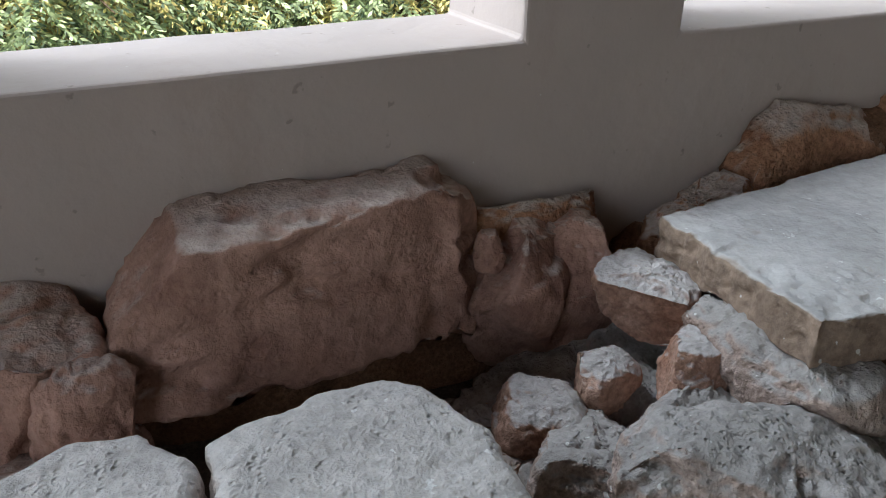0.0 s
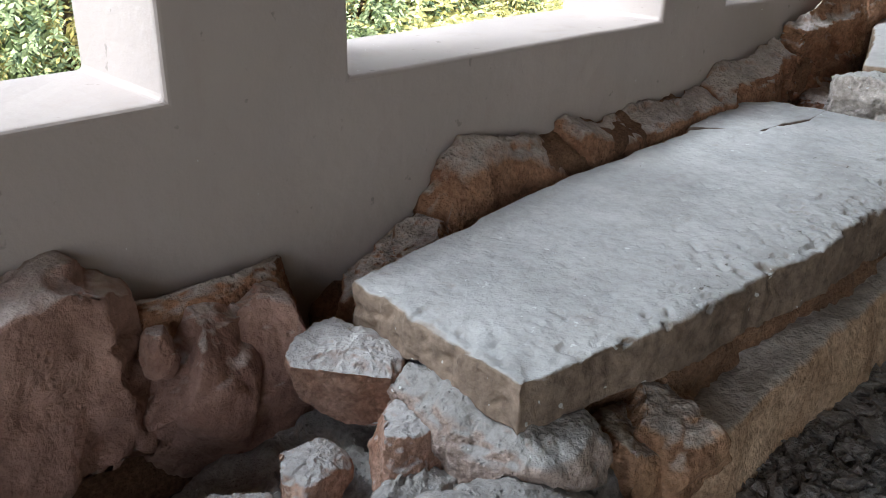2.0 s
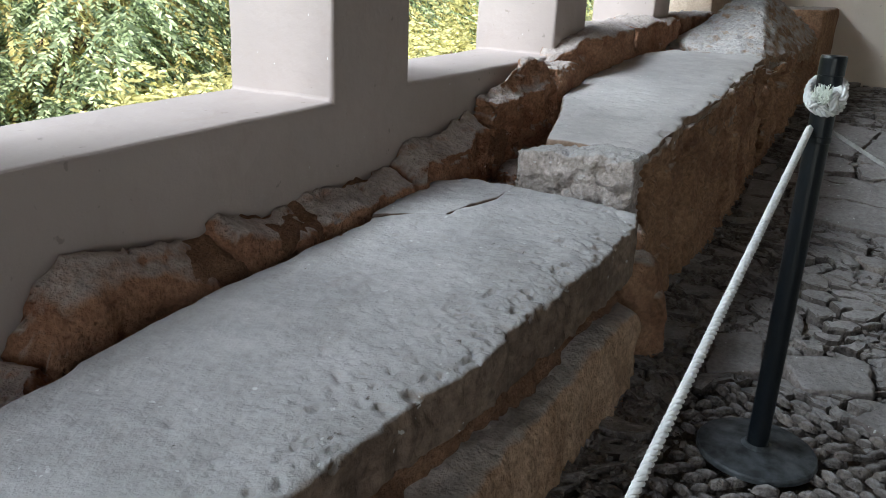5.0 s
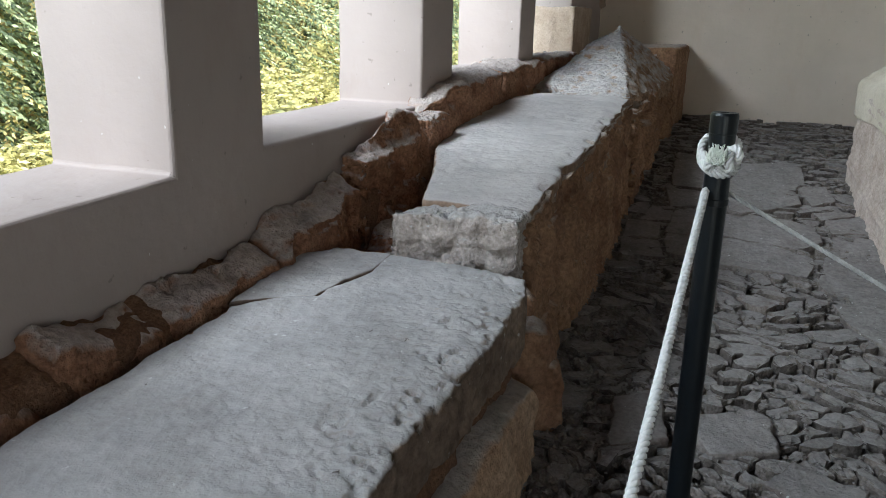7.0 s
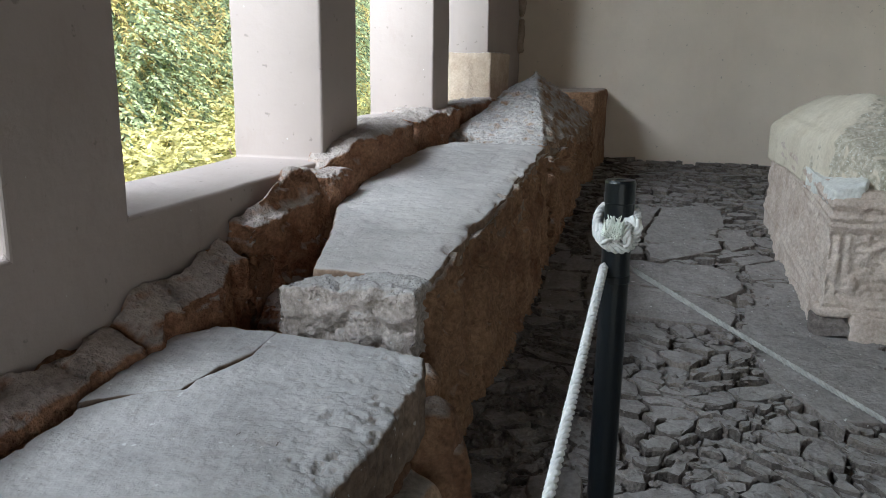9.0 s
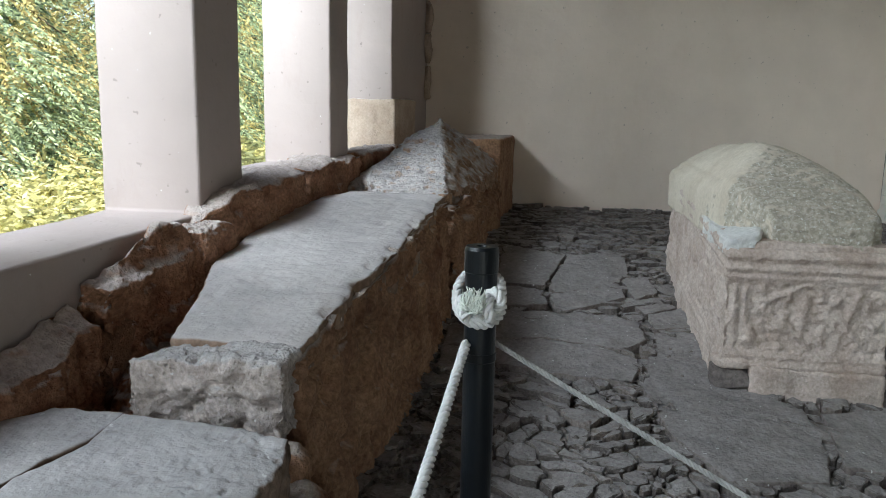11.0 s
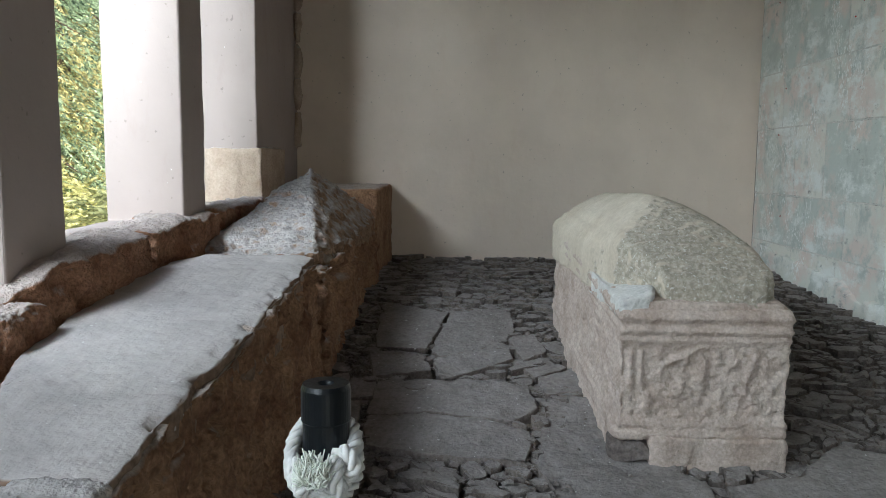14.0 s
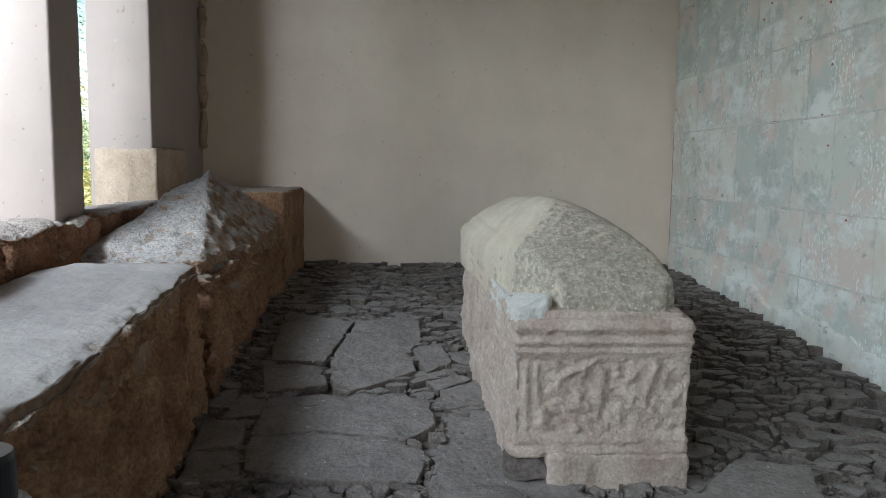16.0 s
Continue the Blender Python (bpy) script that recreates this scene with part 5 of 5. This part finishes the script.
FLAGS = [
    [(7.86, 0.64), (7.58, 0.15), (6.82, 0.26), (6.83, 0.58)], [(7.58, 0.11), (7.73, -0.31), (7.21, -0.31), (6.91, -0.21), (6.70, 0.17), (6.80, 0.22)],
    [(6.74, 0.60), (6.73, 0.28), (6.48, 0.23), (6.39, 0.54)], [(6.66, 0.21), (6.87, -0.22), (6.64, -0.26), (6.37, 0.10), (6.42, 0.16)],
    [(6.29, 0.50), (6.33, 0.03), (6.27, -0.32), (5.96, -0.33), (5.81, -0.2), (5.90, 0.19), (5.86, 0.51)], [(5.83, 0.52), (5.86, 0.22), (5.76, -0.20), (5.67, -0.28), (5.38, -0.23), (5.44, 0.17), (5.52, 0.48)],
    [(6.10, -0.42), (6.12, -0.68), (5.70, -0.72), (5.20, -0.98), (4.95, -1.00), (4.56, -0.92), (4.48, -0.55), (4.84, -0.39), (5.35, -0.31)], [(5.15, -1.08), (5.30, -1.42), (5.56, -1.70), (5.48, -1.98), (5.10, -1.85), (4.65, -1.30), (4.66, -1.02)],
    [(6.98, -0.27), (7.20, -0.41), (6.81, -0.48), (6.64, -0.33)], [(6.59, -0.31), (6.72, -0.48), (6.55, -0.57), (6.41, -0.38)], [(6.39, -0.41), (6.54, -0.64), (6.23, -0.63), (6.16, -0.43)],
    [(6.34, 0.66), (6.31, 0.53), (6.10, 0.53), (6.07, 0.72)], [(6.35, 0.80), (6.40, 0.70), (6.20, 0.67), (6.20, 0.80)], [(6.03, 0.77), (5.99, 0.59), (5.76, 0.58), (5.71, 0.76)], [(5.69, 0.76), (5.69, 0.57), (5.45, 0.50), (5.44, 0.74)],
    [(3.68, 0.24), (3.85, -0.02), (3.57, -0.03), (3.48, 0.15)], [(3.36, -0.02), (3.50, -0.10), (3.42, -0.28), (3.24, -0.2)], [(3.74, 0.50), (3.82, 0.36), (3.53, 0.31), (3.42, 0.47)],
]
rnd = random.Random(77)
for poly in FLAGS:
    poly = [(x, y) for x, y in poly]
    cx = sum(p[0] for p in poly) / len(poly)
    mid_ = np.mean(poly, axis=0)
    poly = [tuple(mid_ + (np.array(p) - mid_) * (1 + 0.020 / np.linalg.norm(np.array(p) - mid_))) for p in poly]
    fine = resample(poly, 0.06)
    big_ = len(poly) > 4
    verts = fine + np.c_[[rnd.uniform(-0.008, 0.008) for _ in fine], [rnd.uniform(-0.008, 0.008) for _ in fine]]
    slope = lambda x, y, cx=cx, lift=rnd.uniform(0.0, 0.012): floor_z(x) + 0.004 + lift + 0 * y
    centre = verts.mean(0)
    ob = stone("flagstone", [tuple(v) for v in verts], slope, float(floor_z(cx)) - 0.08, M_FLAG, (tuple(centre - 0.02), tuple(centre + 0.02)), 0.010, 0.008, 0.005, 0.025, seed=500 + int(cx * 10), wave=0.004, layers=2,
               extra=lambda co, no: -0.022 * np.clip(fbm(co * np.array([1.0, 0.5, 1]), 6.0, 4, 93, 0.6) - 0.25, 0, 1))
    ob.parent = floor


def clip_cell(poly, p, q, wp, wq):
    """The part of the polygon that belongs to p rather than to q; the heavier stone takes more."""
    d = (q[0] - p[0], q[1] - p[1])
    n2 = d[0] ** 2 + d[1] ** 2
    s = min(0.8, max(0.2, 0.5 + (wp * wp - wq * wq) / (2 * n2)))
    m = (p[0] + d[0] * s, p[1] + d[1] * s)
    out = []
    for a, b in zip(poly, poly[1:] + poly[:1]):
        fa = (a[0] - m[0]) * d[0] + (a[1] - m[1]) * d[1]
        fb = (b[0] - m[0]) * d[0] + (b[1] - m[1]) * d[1]
        if fa <= 0:
            out.append(a)
        if fa * fb < 0:
            t = fa / (fa - fb)
            out.append((a[0] + (b[0] - a[0]) * t, a[1] + (b[1] - a[1]) * t))
    return out


rnd = random.Random(78)
TURNED, LONG = radians(62), 1.25  # the stones lie long across the walk


def to_plan(u, v):
    u = u * LONG
    x, y = u * math.cos(TURNED) - v * math.sin(TURNED), u * math.sin(TURNED) + v * math.cos(TURNED)
    return x + 0.07 * math.sin(5.1 * y + 2.3 * x) + 0.05 * math.sin(11.3 * y - 4.0 * x), y + 0.07 * math.sin(4.3 * x - 3.1 * y) + 0.05 * math.sin(9.7 * x + 5.0 * y)


seeds, sizes, cells = [], [], {}
for k in range(90000):
    u, v = rnd.uniform(-2.0, 6.0), rnd.uniform(-11.0, 2.5)
    x, y = to_plan(u, v)
    if not (1.5 < x < 9.98 and -2.9 < y < 0.86):
        continue
    patch = math.sin(2.3 * x + 1.1 * y) * math.cos(1.7 * y - 0.9 * x)
    r = max(0.024, 0.047 + 0.018 * patch + rnd.choice((-0.026, -0.022, -0.016, -0.008, 0.004, 0.022, 0.055)))
    ci, cj = math.floor(u / 0.16), math.floor(v / 0.16)
    if all((u - a) ** 2 + (v - b) ** 2 > (0.78 * (r + q)) ** 2 for di in (-1, 0, 1) for dj in (-1, 0, 1) for a, b, q in cells.get((ci + di, cj + dj), ())):
        cells.setdefault((ci, cj), []).append((u, v, r))
        seeds.append((u, v))
        sizes.append(r)
flag_rings = [np.array(p) for p in FLAGS]
free = np.array([to_plan(u, v) for u, v in seeds])
keep = np.ones(len(free), bool)
for ring in flag_rings:
    c = ring.mean(0)
    keep &= ~inside(free, c + (ring - c) * 0.97)
keep &= ~((free[:, 0] < 3.35) & (free[:, 1] > -0.75) & (free[:, 1] < 0.47))
bins = {}
for k, p in enumerate(seeds):
    bins.setdefault((math.floor(p[0] / 0.25), math.floor(p[1] / 0.25)), []).append(k)
rest_v, rest_f, single = [], [], 0
for k, p in enumerate(seeds):
    if not keep[k]:
        continue
    poly = [(p[0] - 0.2, p[1] - 0.2), (p[0] + 0.2, p[1] - 0.2), (p[0] + 0.2, p[1] + 0.2), (p[0] - 0.2, p[1] + 0.2)]
    bi, bj = math.floor(p[0] / 0.25), math.floor(p[1] / 0.25)
    for di in (-1, 0, 1):
        for dj in (-1, 0, 1):
            for q in bins.get((bi + di, bj + dj), ()):
                if q != k and len(poly) > 2:
                    poly = clip_cell(poly, p, seeds[q], sizes[k], sizes[q])
    if len(poly) < 3:
        continue
    poly = [to_plan(*w) for w in poly]
    c = np.mean(poly, axis=0)
    gap = rnd.uniform(0.82, 0.96)
    poly = [tuple(c + (np.array(w) - c) * gap * rnd.uniform(0.93, 1.03)) for w in poly]
    z = float(floor_z(c[0])) + rnd.uniform(-0.026, 0.008)
    w, f = piece_mesh(poly, z, 0.06, 0.004, rnd, 0.16, 0.11)
    if single < 300 and 3.3 < c[0] < 5.6 and -0.35 < c[1] < 0.8:
        single += 1
        ob = mesh_object("cobble", w, f, M_COBBLE, floor, smooth=False)
    else:
        n = len(rest_v)
        rest_v += w
        rest_f += [tuple(i + n for i in g) for g in f]
ob = mesh_object("far_cobbles", rest_v, rest_f, M_COBBLE, floor, smooth=False)
tagged(ob, "uneven grey paving cobbles", kind="stuff")

# upright pebbles set in rows round the post
rnd = random.Random(79)
u = np.linspace(0, 2 * math.pi, 8, endpoint=False)
verts, faces = [], []
for i in range(37):
    for j in range(17):
        x, y = 1.9 + i * 0.042 + rnd.uniform(-0.006, 0.006), -0.78 + j * 0.074 + (0.037 if i % 2 else 0) + rnd.uniform(-0.01, 0.01)
        if y > 0.46 + rnd.uniform(-0.06, 0.06) or x > 3.40 + rnd.uniform(-0.1, 0.05) or math.hypot(x - 2.995, y - 0.235) < 0.165 or any(inside(np.array([[x, y]]), r)[0] for r in flag_rings[15:]):
            continue
        lean = (0.55 if (i // 4) % 2 else -0.55) + rnd.uniform(-0.3, 0.3)
        a, b, c = rnd.uniform(0.028, 0.042), rnd.uniform(0.013, 0.021), rnd.uniform(0.018, 0.034)
        z = float(floor_z(x)) - 0.014 + rnd.uniform(-0.006, 0.004)
        n = len(verts)
        for f, w in ((1.0, 0.0), (0.8, 0.6)):
            for t in u:
                dx, dy = b * f * math.cos(t), a * f * math.sin(t)
                verts.append((x + dx * math.cos(lean) - dy * math.sin(lean), y + dx * math.sin(lean) + dy * math.cos(lean), z + c * w))
        verts.append((x, y, z + c))
        for t in range(8):
            faces.append((n + t, n + (t + 1) % 8, n + 8 + (t + 1) % 8, n + 8 + t))
            faces.append((n + 8 + t, n + 8 + (t + 1) % 8, n + 16))
ob = mesh_object("pebble_bed", verts, faces, M_COBBLE, floor)
tagged(ob, "small pebbles set on edge in rows", kind="stuff")

# loose chips and dry litter in the joints and along the chests
rnd = random.Random(80)
verts, faces = [], []
for k in range(11000):
    if k % 3:
        x, y = rnd.uniform(1.8, 9.9), rnd.uniform(-2.8, 0.85)
    else:
        x, y = rnd.uniform(1.7, 7.5), rnd.triangular(0.35, 0.82, 0.72)
    if math.hypot(x - 2.995, y - 0.235) < 0.18:
        continue
    r = rnd.choice((0.006, 0.008, 0.010, 0.013, 0.018))
    z = float(floor_z(x)) - 0.012 + rnd.uniform(-0.006, 0.006)
    n = len(verts)
    for a in range(5):
        t = a * 1.2566 + rnd.uniform(-0.4, 0.4)
        verts.append((x + r * math.cos(t) * rnd.uniform(0.7, 1.4), y + r * math.sin(t) * rnd.uniform(0.7, 1.4), z + rnd.uniform(-0.2, 0.3) * r))
    verts.append((x + rnd.uniform(-0.3, 0.3) * r, y + rnd.uniform(-0.3, 0.3) * r, z + r * rnd.uniform(0.5, 1.0)))
    faces += [(n + a, n + (a + 1) % 5, n + 5) for a in range(5)]
ob = mesh_object("stone_chips", verts, faces, M_COBBLE, None, smooth=False)
tagged(ob, "loose stone chips and grit on the paving", "stone chips", kind="stuff")
